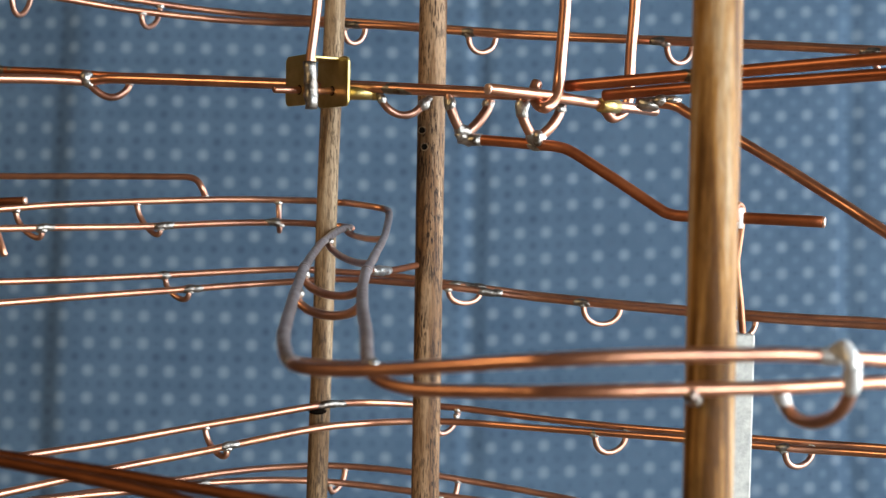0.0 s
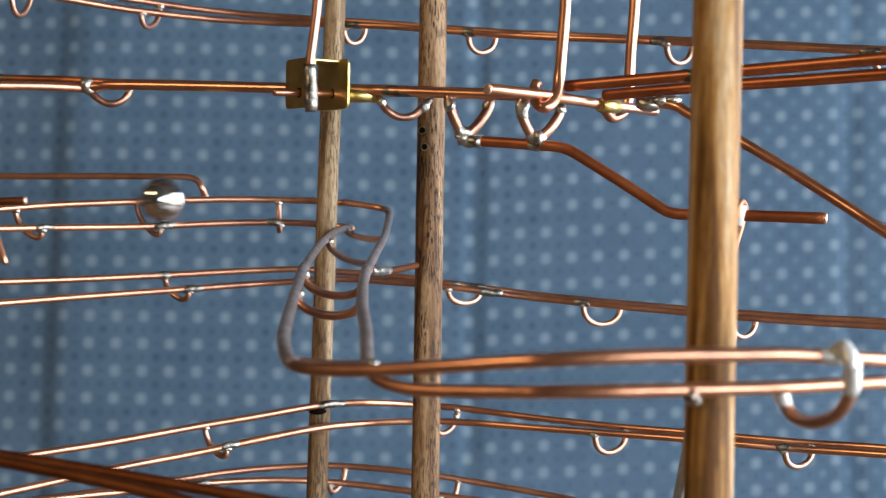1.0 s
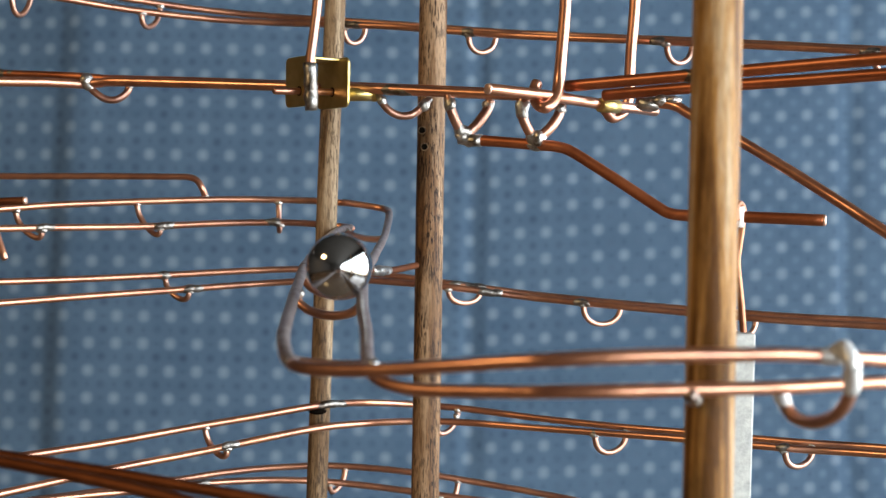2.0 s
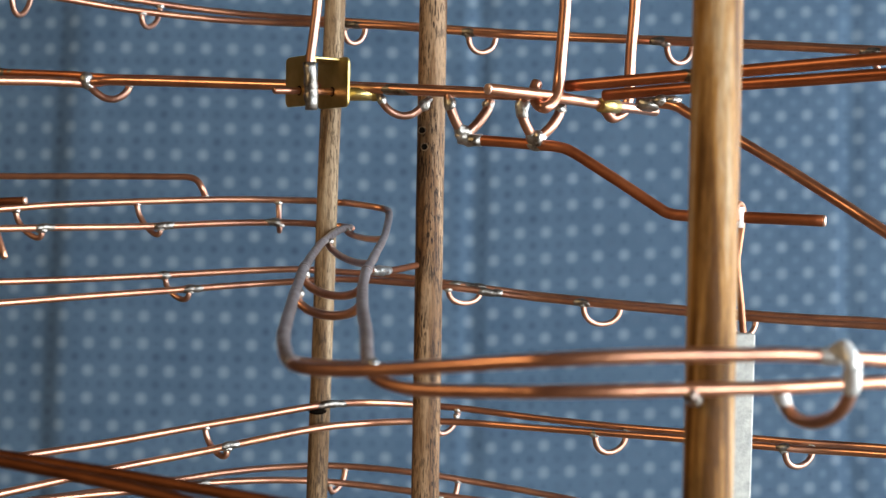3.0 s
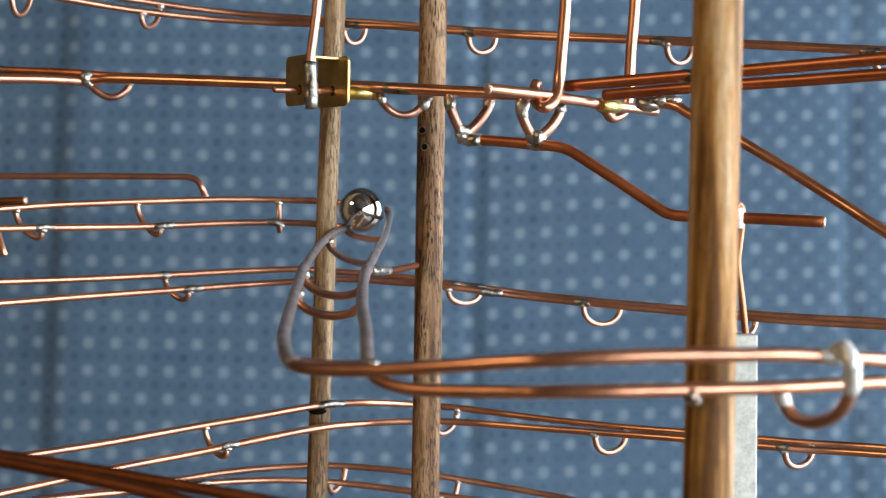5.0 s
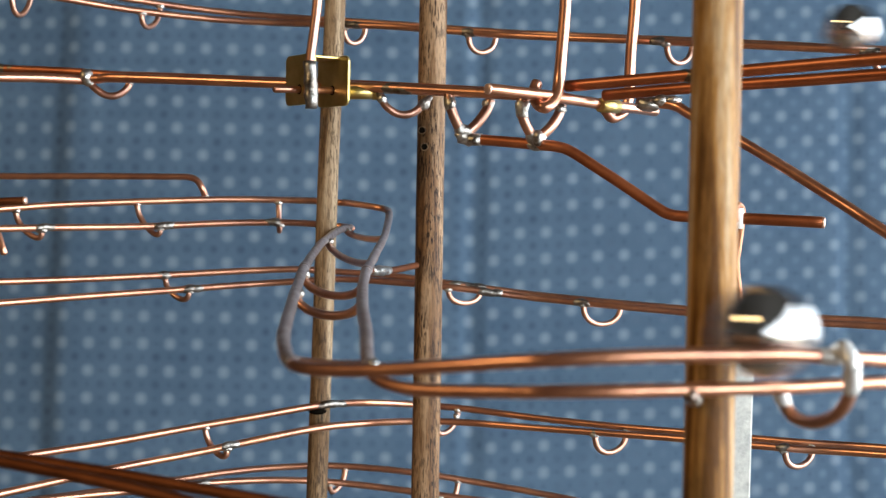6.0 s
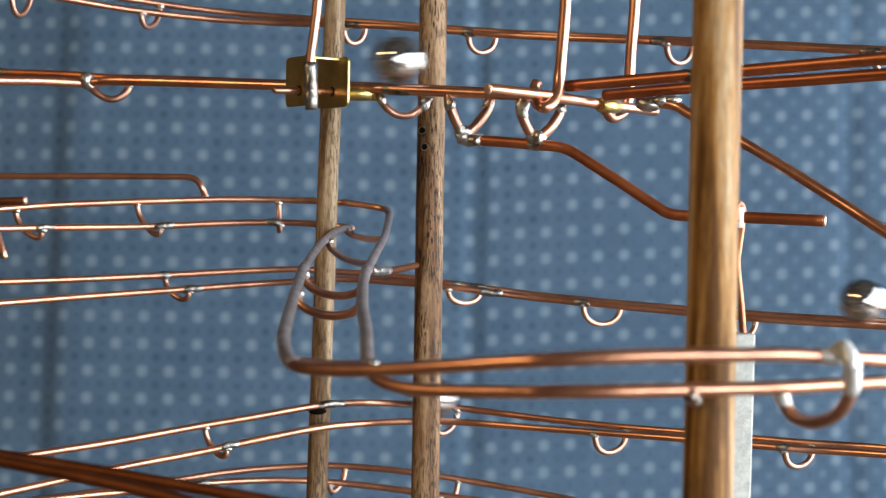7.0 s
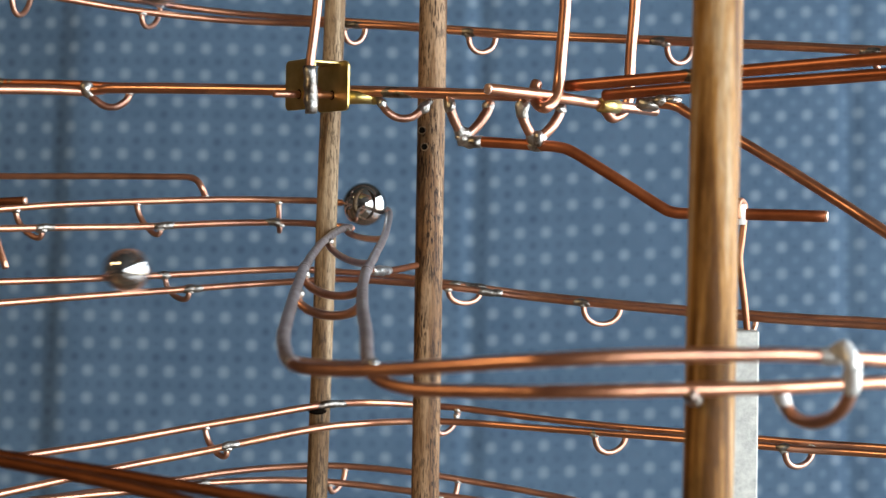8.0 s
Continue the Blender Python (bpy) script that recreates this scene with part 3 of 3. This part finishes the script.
# ---- the tipping arm, built about its pivot ----
PIVOT = metres([(52.2, 503.4, 486.3)])[0]
FAR, NEAR = [metres(p) for p in ([(-245.6, 618.5, 510.0), (-222.5, 610.0, 508.4), (-196.9, 600.8, 507.1), (-178.2, 594.0, 505.9), (-160.0, 587.6, 504.3), (-130.4, 576.9, 503.0), (-74.4, 556.6, 500.0), (-37.5, 543.3, 498.2), (2.7, 528.8, 495.7), (26.7, 520.1, 494.2), (44.2, 513.8, 492.8)],
    [(-240.0, 604.6, 505.6), (-217.5, 596.3, 503.3), (-192.4, 587.0, 502.3), (-174.1, 580.3, 500.9), (-156.1, 573.5, 501.9), (-127.2, 562.8, 500.7), (-72.5, 542.5, 498.0), (-36.5, 529.2, 496.2), (2.6, 514.7, 493.8), (25.9, 506.0, 492.3), (43.0, 499.7, 490.9)])]
NEAR = metres([(-215.3, 548.6, 498.9), (-203.2, 557.1, 499.7), (-188.5, 567.3, 500.7), (-178.2, 574.5, 501.0), (-171.6, 579.1, 501.1), (-163.8, 577.2, 501.6)]) + NEAR[4:]
ARM = part("tipping_arm", tube(sampled(FAR), 0.0022, PIVOT), COPPER_MATTE, RUN, "tipping copper arm of two rails with a bent tail rod")
ARM.location = PIVOT - BASE
part("rail", tube(sampled(NEAR), 0.0022, PIVOT), COPPER, ARM)
TAIL = metres([(8.3, 518.9, 474.4), (22.0, 513.9, 473.4), (37.1, 508.4, 472.1), (46.2, 505.0, 471.2), (51.9, 502.9, 469.3), (60.9, 499.4, 463.6), (74.2, 494.2, 454.8), (86.2, 489.5, 446.6), (90.5, 487.9, 444.4), (96.9, 485.5, 443.7), (120.6, 476.9, 443.4), (145.5, 467.8, 442.7)])
part("tail_rod", tube(sampled(TAIL), 0.0023, PIVOT, 14), COPPER_MATTE, ARM)
for end, way, owner, origin, r in ((TAIL[-1], TAIL[-1] - TAIL[-2], ARM, PIVOT, 0.0022), (CATCH[-1], CATCH[-1] - CATCH[-2], CATCH_ROD, BASE, 0.0016), (AXLE[0], AXLE[0] - AXLE[1], axle, BASE, 0.0022)):
    way = way.normalized()
    part("cut_end", tube([end + way * 0.0002, end + way * 0.0010], r, origin, 14, 0.06, r * 9000, 0.12), COPPER_CUT, owner, "bright sawn end of the copper rod")
TRIP_L = metres([(-239.5, 610.3, 505.6), (-232.3, 606.3, 470.1), (-223.2, 601.8, 436.7), (-215.8, 598.4, 416.9)])
TRIP = part("trip_rod", tube(sampled(TRIP_L), 0.0017, TRIP_L[0]), COPPER, RUN, "thin copper rod that hangs from the arm's end")
TRIP.location = TRIP_L[0] - BASE


def arm_tie(points, r=0.0022):
    p = metres(points)
    part("tie", tube(sampled(p), r, PIVOT, 12), TIE, ARM)
    return p


TIES = [arm_tie([(-170.7, 579.7, 502.3), (-166.7, 578.1, 497.9), (-161.5, 578.8, 494.3), (-156.4, 579.6, 494.0), (-152.2, 580.9, 496.8), (-150.1, 582.1, 501.3)], 0.0017),
        arm_tie([(-28.0, 526.9, 492.1), (-25.4, 525.8, 487.7), (-20.3, 526.7, 484.7), (-14.7, 527.7, 485.1), (-10.7, 529.3, 488.2), (-8.0, 530.5, 491.2)], 0.0017),
        arm_tie([(1.4, 515.1, 492.6), (2.5, 514.4, 486.2), (5.7, 517.0, 479.3), (8.7, 518.9, 477.0), (13.0, 520.5, 480.3), (17.3, 522.2, 486.3), (19.1, 522.7, 491.1)]),
        arm_tie([(31.7, 503.8, 490.6), (31.8, 503.5, 483.6), (35.2, 506.1, 476.8), (38.2, 508.1, 474.9), (43.4, 509.4, 478.8), (47.2, 511.3, 484.4), (48.6, 512.0, 489.0)])]
for i, u0, u1, r in ((0, 0.0, 0.7, 0.0026), (0, 4.6, 5.0, 0.0022), (1, 0.0, 0.5, 0.0023), (1, 4.0, 5.0, 0.0026), (2, 0.0, 1.1, 0.0027), (2, 1.8, 3.4, 0.0031), (2, 5.2, 6.0, 0.0027),
                     (3, 0.0, 1.2, 0.0028), (3, 2.0, 3.5, 0.0034), (3, 5.2, 6.0, 0.0026)):
    joint(ARM, TIES[i], u0, u1, r, PIVOT)
joint(ARM, TAIL, 1.7, 2.3, 0.0027, PIVOT)
joint(ARM, TAIL, 0.0, 0.35, 0.0029, PIVOT, 0.0025)
joint(ARM, NEAR, 9.2, 9.5, 0.0024, PIVOT, 0.0019, SOLDER_DULL)
joint(ARM, FAR, 0.6, 1.3, 0.0023, PIVOT, 0.0019, SOLDER_DULL)
blob(ARM, metres([(-170.1, 578.6, 502.4)])[0], 0.0034, PIVOT, (0.9, 1, 1.2))
blob(ARM, metres([(38.4, 504.9, 474.3)])[0], 0.0027, PIVOT, (1.0, 0.9, 1.3))
blob(ARM, metres([(7.0, 517.4, 475.7)])[0], 0.0028, PIVOT, (1.1, 0.9, 0.9))

# ---- the push rod with its brass clip, moved by the arm ----
PUSH = metres([(-50.8, 511.6, 591.2), (-52.1, 510.2, 558.4), (-53.9, 509.0, 530.3), (-55.3, 508.4, 516.2), (-56.5, 507.9, 504.5), (-56.1, 507.3, 492.8), (-55.7, 507.1, 487.6)])
CLIP = PUSH[-1]
ROD = part("push_rod", tube(sampled(PUSH), 0.0020, CLIP, 12), TIE, RUN, "thin copper push rod soldered to a brass clip")
ROD.location = CLIP - BASE
joint(ROD, PUSH, 4.2, 6.0, 0.0028, CLIP, 0.0025, SOLDER_FLUXED)


def clip_bracket():
    """A strip of brass bent to a channel: two round-cornered cheeks and the strip across their tops."""
    up = Vector((0, 0, 1))
    s, r, t = 0.0106, 0.0028, 0.0011
    bm = bmesh.new()
    tops = []
    for c, along, half in ((metres([(-61.6, 517.4, 497.7)])[0] - CLIP, Vector((0.80, 0.60, 0)), 0.0118), (metres([(-48.5, 526.5, 497.8)])[0] - CLIP, Vector((0.80, 0.60, 0)), 0.0125)):
        across = Vector((along.y, -along.x, 0))
        ring = []
        for cx, cz, a0 in ((1, 1, 0), (-1, 1, 90), (-1, -1, 180), (1, -1, 270)):
            for k in range(6):
                a = radians(a0 + 18 * k)
                ring.append((cx * (half - r) + r * math.cos(a), cz * (s - r) + r * math.sin(a)))
        front = [bm.verts.new(c - along * t / 2 + across * x + up * z) for x, z in ring]
        back = [bm.verts.new(c + along * t / 2 + across * x + up * z) for x, z in ring]
        bm.faces.new(front)
        bm.faces.new(back[::-1])
        for k in range(len(ring)):
            bm.faces.new((front[k], back[k], back[(k + 1) % len(ring)], front[(k + 1) % len(ring)]))
        tops.append([c + across * x + up * s for x in (-half + r, 0.45 * half)])
    low, high = [[bm.verts.new(p - up * d) for p in (tops[0][0], tops[0][1], tops[1][1], tops[1][0])] for d in (0.0013, 0.0003)]
    for k in range(4):
        bm.faces.new((low[k], low[(k + 1) % 4], high[(k + 1) % 4], high[k]))
    bm.faces.new(low[::-1])
    bm.faces.new(high)
    bmesh.ops.recalc_face_normals(bm, faces=bm.faces[:])
    sharp = [e for e in bm.edges if len(e.link_faces) == 2 and e.calc_face_angle() > 1.2]
    bmesh.ops.bevel(bm, geom=sharp, offset=0.00025, segments=2, affect="EDGES", profile=0.5)
    part("clip", bm, BRASS, ROD, "bent brass clip", False)


clip_bracket()
part("pin", tube(metres([(-71.5, 510.3, 493.0), (-58.6, 519.4, 493.8), (-46.2, 528.4, 494.3)]), 0.0015, CLIP, 12), COPPER, ROD)
# black discs paint the shade of the pin's holes; the cheeks stay uncut
for c in ((-61.6, 517.4, 493.7), (-48.5, 526.6, 494.2)):
    c = metres([c])[0]
    part("pin_hole_shade", tube([c - Vector((0.8, 0.6, 0)) * 0.00062, c + Vector((0.8, 0.6, 0)) * 0.00062], 0.0021, CLIP, 16, 0, 0, 0.01), DARK, ROD, "black disc for the shade inside the drilled hole of the pin")
part("sleeve", tube(metres([(-46.5, 527.4, 493.4), (-28.1, 530.3, 494.0)]), 0.0029, CLIP, 20, 0, 0, 0.03), BRASS, ROD, "brass tube sleeve")
part("sleeve_end", tube(metres([(-32.0, 529.6, 493.8), (-28.0, 530.4, 494.0)]), 0.0031, CLIP, 20, 0, 0, 0.05), BRASS, ROD, "wider end ring of the brass sleeve")

# ---- counterweight hung on the tail of the arm ----
HANG = metres([(116.5, 478.2, 443.5)])[0]
WEIGHT = tagged(new("counterweight"), "grey zinc bar hung on the arm's tail by a copper wire", "weight")
WEIGHT.location = HANG
WIRE = metres([(113.5, 473.1, 442.2), (113.5, 474.3, 446.6), (115.7, 478.4, 448.8), (118.3, 482.3, 446.6), (117.5, 480.0, 440.3), (116.0, 477.6, 431.5), (115.5, 477.4, 424.8), (117.3, 476.7, 409.3), (118.5, 476.1, 396.1)])
part("hook", tube(sampled(WIRE), 0.0013, HANG, 12), copper("hook copper", (0.46, 0.21, 0.11), (0.28, 0.10, 0.045), 0.45, 0.1), WEIGHT, "bent copper wire hook")
ring = metres([(112.6, 479.7, 443.5), (117.6, 477.9, 443.4)])
part("collar", tube(ring, 0.0041, HANG, 22, 0, 0, 0.05), WHITE, WEIGHT, "white plastic collar")
top = metres([(118.0, 476.2, 398.3)])[0] - HANG
bar = box(bmesh.new(), (-0.0053, -0.0053, -0.115), (0.0053, 0.0053, 0.0), 0.0008)
bmesh.ops.transform(bar, matrix=Matrix.Translation(top + Vector((-0.0016, 0, 0))) @ pose(0, 0, 0, 0, 0, 5), verts=bar.verts)
part("bar", bar, ZINC, WEIGHT, "scratched zinc bar", False)


# ---- the steel balls ----
def steel_ball():
    bm = bmesh.new()
    bmesh.ops.create_uvsphere(bm, u_segments=64, v_segments=32, radius=0.0106)
    return tagged(part("steel_ball", bm, STEEL), "polished steel ball rolling on the copper rails", "ball", "balls of the run")


BALL_A = steel_ball()
BALL_B = copy_thing(BALL_A, pose(0, 0, 0))
BALL_C = copy_thing(BALL_A, pose(0, 0, 0))
BALL_D = copy_thing(BALL_A, pose(0, 0, 0))


def motions():
    """The balls roll; the arm tips under each one and takes the push rod and the counterweight along."""
    for ball, places in ((BALL_A, [(0.0, 0.2161, 0.4436, 0.5217), (0.1, 0.1429, 0.4569, 0.5151), (0.2, 0.0752, 0.4947, 0.5082), (0.3, 0.0062, 0.5209, 0.5075), (0.4, -0.0552, 0.5433, 0.5079), (0.5, -0.1102, 0.5627, 0.4909), (0.6, -0.1679, 0.5829, 0.4690), (0.7, -0.2284, 0.5907, 0.4532), (0.8, -0.2073, 0.5604, 0.4462), (0.9, -0.1708, 0.5649, 0.4469), (1.0, -0.1349, 0.5833, 0.4456), (1.1, -0.1037, 0.5950, 0.4481), (1.2, -0.0669, 0.5995, 0.4490), (1.3, -0.0404, 0.5904, 0.4462), (1.4, -0.0391, 0.5833, 0.4447), (1.5, -0.0383, 0.5652, 0.4412), (1.6, -0.0386, 0.5301, 0.4397), (1.7, -0.0382, 0.4999, 0.4375), (1.8, -0.0372, 0.4647, 0.4340), (1.9, -0.0353, 0.4246, 0.4306), (2.0, -0.0328, 0.3844, 0.4271), (2.1, -0.0296, 0.3392, 0.4245), (2.2, -0.0268, 0.2991, 0.4224), (2.3, -0.0233, 0.2690, 0.4213), (2.4, 0.0226, 0.2715, 0.4212), (2.5, 0.0779, 0.2705, 0.4209), (2.6, 0.1098, 0.2843, 0.4188), (2.7, 0.1514, 0.3187, 0.4130), (2.9, 0.2189, 0.3983, 0.4033), (3.1, 0.2474, 0.4584, 0.4027), (3.3, 0.2406, 0.5284, 0.4020), (3.4, 0.2122, 0.5507, 0.4037), (3.5, 0.1734, 0.5625, 0.4058), (3.6, 0.1369, 0.5745, 0.4087), (3.7, 0.0943, 0.5846, 0.4107), (3.8, 0.0576, 0.5931, 0.4127), (3.9, 0.0257, 0.5960, 0.4145), (4.0, -0.0024, 0.5966, 0.4164), (4.1, -0.0411, 0.5988, 0.4186), (4.2, -0.0796, 0.5949, 0.4187), (4.3, -0.1165, 0.5848, 0.4161), (4.4, -0.1514, 0.5679, 0.4129), (4.5, -0.1842, 0.5447, 0.4104), (4.6, -0.2119, 0.5157, 0.4094), (4.7, -0.2318, 0.4823, 0.4081), (4.8, -0.2460, 0.4584, 0.4022), (4.9, -0.2302, 0.4181, 0.3965), (5.0, -0.2001, 0.3828, 0.3904), (5.1, -0.1590, 0.3476, 0.3873), (5.2, -0.1189, 0.3226, 0.3878), (5.3, -0.0846, 0.3075, 0.3869), (5.4, -0.0516, 0.2924, 0.3836), (5.5, -0.0166, 0.2821, 0.3766), (5.7, 0.0433, 0.2812, 0.3565), (5.9, 0.1229, 0.3158, 0.3464), (6.1, 0.2332, 0.4056, 0.3396), (6.3, 0.2703, 0.4760, 0.3474), (6.5, 0.2357, 0.5211, 0.3501), (6.6, 0.1768, 0.4933, 0.3587), (6.7, 0.1382, 0.5158, 0.3574), (6.8, 0.0920, 0.5418, 0.3568), (6.9, 0.0449, 0.5635, 0.3559), (7.0, -0.0038, 0.5773, 0.3540), (7.1, -0.0622, 0.5455, 0.3579), (7.2, -0.1175, 0.5168, 0.3503), (7.3, -0.1671, 0.4855, 0.3419), (7.4, -0.2029, 0.4528, 0.3384), (7.6, -0.2414, 0.4305, 0.3370), (8.0, -0.2556, 0.4205, 0.3373)]),
                         (BALL_B, [(0.0, -0.2961, 0.5307, 0.5693), (2.0, -0.2961, 0.5307, 0.5693), (2.2, -0.2591, 0.5505, 0.5638), (2.3, -0.2215, 0.5710, 0.5585), (2.4, -0.1757, 0.5939, 0.5503), (2.5, -0.1181, 0.6149, 0.5488), (2.6, -0.0457, 0.6123, 0.5464), (2.7, 0.0279, 0.5869, 0.5383), (2.8, 0.0964, 0.5554, 0.5318), (2.9, 0.1622, 0.5304, 0.5274), (3.0, 0.2139, 0.5107, 0.5238), (3.1, 0.2406, 0.4886, 0.5223), (3.2, 0.2501, 0.4686, 0.5212), (3.3, 0.2413, 0.4485, 0.5198), (3.4, 0.2238, 0.4383, 0.5170), (3.5, 0.1993, 0.4332, 0.5139), (3.6, 0.1667, 0.4417, 0.5118), (3.7, 0.1199, 0.4715, 0.5106), (3.8, 0.0467, 0.5061, 0.5062), (3.9, -0.0181, 0.5298, 0.5081), (4.0, -0.0807, 0.5520, 0.5033), (4.1, -0.1342, 0.5709, 0.4789), (4.2, -0.1926, 0.5916, 0.4621), (4.3, -0.2285, 0.5756, 0.4503), (4.4, -0.1895, 0.5515, 0.4458), (4.5, -0.1535, 0.5750, 0.4448), (4.6, -0.1208, 0.5887, 0.4470), (4.7, -0.0838, 0.5987, 0.4487), (4.8, -0.0512, 0.5945, 0.4482), (4.9, -0.0394, 0.5884, 0.4454), (5.0, -0.0386, 0.5722, 0.4427), (5.1, -0.0384, 0.5401, 0.4400), (5.2, -0.0384, 0.5049, 0.4376), (5.3, -0.0372, 0.4678, 0.4343), (5.4, -0.0354, 0.4276, 0.4309), (5.5, -0.0330, 0.3864, 0.4273), (5.6, -0.0298, 0.3412, 0.4245), (5.7, -0.0268, 0.2991, 0.4226), (5.8, -0.0227, 0.2640, 0.4220), (5.9, 0.0142, 0.2732, 0.4208), (6.0, 0.0718, 0.2704, 0.4212), (6.1, 0.1033, 0.2805, 0.4195), (6.2, 0.1446, 0.3137, 0.4139), (6.4, 0.2189, 0.3983, 0.4033), (6.6, 0.2474, 0.4584, 0.4027), (6.8, 0.2406, 0.5284, 0.4020), (6.9, 0.2206, 0.5462, 0.4030), (7.0, 0.1929, 0.5581, 0.4052), (7.1, 0.1509, 0.5697, 0.4077), (7.2, 0.1129, 0.5818, 0.4082), (7.3, 0.0801, 0.5882, 0.4093), (7.4, 0.0479, 0.5959, 0.4118), (7.5, 0.0168, 0.5960, 0.4120), (7.6, -0.0152, 0.5976, 0.4169), (7.7, -0.0501, 0.5992, 0.4190), (7.8, -0.0857, 0.5938, 0.4181), (7.9, -0.1198, 0.5837, 0.4153), (8.0, -0.1480, 0.5699, 0.4126)]),
                         (BALL_C, [(0.0, -0.3215, 0.5168, 0.5714), (4.9, -0.3215, 0.5168, 0.5714), (5.2, -0.2690, 0.5448, 0.5649), (5.3, -0.2366, 0.5631, 0.5608), (5.4, -0.1968, 0.5834, 0.5529), (5.5, -0.1459, 0.6067, 0.5498), (5.6, -0.0817, 0.6175, 0.5482), (5.7, -0.0102, 0.6011, 0.5430), (5.8, 0.0586, 0.5720, 0.5345), (5.9, 0.1194, 0.5473, 0.5305), (6.0, 0.1722, 0.5245, 0.5246), (6.1, 0.2201, 0.5060, 0.5232), (6.2, 0.2418, 0.4866, 0.5221), (6.3, 0.2501, 0.4686, 0.5212), (6.4, 0.2413, 0.4485, 0.5198), (6.5, 0.2238, 0.4383, 0.5170), (6.6, 0.2013, 0.4332, 0.5139), (6.7, 0.1667, 0.4417, 0.5118), (6.8, 0.1157, 0.4740, 0.5104), (6.9, 0.0387, 0.5090, 0.5061), (7.0, -0.0213, 0.5305, 0.5081), (7.1, -0.0802, 0.5522, 0.5041), (7.2, -0.1362, 0.5716, 0.4774), (7.3, -0.1938, 0.5920, 0.4615), (7.4, -0.2271, 0.5755, 0.4498), (7.5, -0.1955, 0.5483, 0.4451), (7.6, -0.1556, 0.5726, 0.4455), (7.7, -0.1258, 0.5873, 0.4469), (7.8, -0.0891, 0.5974, 0.4483), (7.9, -0.0498, 0.5945, 0.4480), (8.0, -0.0382, 0.5863, 0.4452)]),
                         (BALL_D, [(0.0, -0.3400, 0.5065, 0.5745), (7.4, -0.3400, 0.5065, 0.5745), (7.7, -0.2690, 0.5448, 0.5649), (7.8, -0.2366, 0.5631, 0.5608), (7.9, -0.1920, 0.5854, 0.5540), (8.0, -0.1430, 0.6060, 0.5508)])):
        walk(ball, [(t, pose(x, y, z)) for t, x, y, z in places])
    tilt = [(0.0, 0), (0.2, 0), (0.3, 0), (0.4, 0.2), (0.5, 0.66), (0.6, 1), (0.7, 0.94), (0.8, 0.5), (0.9, -0.1), (1.0, 0.07), (1.1, 0), (1.2, 0.05), (1.5, 0.045), (2.0, 0.03), (3.0, 0.02), (3.5, 0.015), (3.8, 0.02), (3.9, 0.03), (4.0, 0.31), (4.1, 0.92), (4.2, 1), (4.3, 0.82), (4.4, 0.32), (4.5, -0.08), (4.6, 0.03), (4.7, -0.01), (5.0, 0), (5.8, -0.01), (6.5, -0.015), (6.9, 0), (7.0, 0.02), (7.1, 0.28), (7.2, 0.93), (7.3, 1), (7.4, 0.87), (7.5, 0.42), (7.6, -0.15), (7.7, 0.03), (7.8, 0.04), (8.0, 0.105)]
    swing = [(0.0, 0), (0.7, 0), (0.8, -1), (0.9, -8), (1.0, -9), (1.1, -4), (1.2, 2), (1.3, 2), (1.5, -2), (1.7, 0), (3.0, 0), (4.3, 0), (4.4, -2), (4.5, -9), (4.6, -8), (4.7, -2), (4.9, 2), (5.2, 0), (7.4, 0), (7.5, -0.5), (7.6, -8), (7.7, -8), (7.8, -2), (8.0, 1)]
    axis = Vector((0.80, 0.60, 0.035)).normalized()

    def tipped(f):
        return Matrix.Rotation(radians(-13.6) * f, 4, axis)

    def between(rows, t):
        for (t0, a), (t1, b) in zip(rows, rows[1:]):
            if t0 <= t <= t1:
                return a + (b - a) * (t - t0) / (t1 - t0)
        return rows[-1][1]

    def carried(point, f):
        return tipped(f) @ (point - PIVOT) + PIVOT

    joint_at = metres([(-28.8, 533.2, 494.5)])[0]
    walk(ARM, [(t, Matrix.Translation(PIVOT - BASE) @ tipped(f)) for t, f in tilt])
    walk(ROD, [(t, Matrix.Translation(CLIP - BASE + carried(joint_at, f) - joint_at)) for t, f in tilt])
    walk(TRIP, [(t, Matrix.Translation(carried(TRIP_L[0], f) - BASE) @ pose(0.0090 * f, 0, 0.0045 * f, 0, 2.5 * f, 0)) for t, f in tilt])
    times = sorted({t for t, _ in tilt} | {t for t, _ in swing})
    walk(WEIGHT, [(t, Matrix.Translation(carried(HANG, between(tilt, t))) @ pose(0, 0, 0, 0, -between(swing, t), 0)) for t in times])


motions()
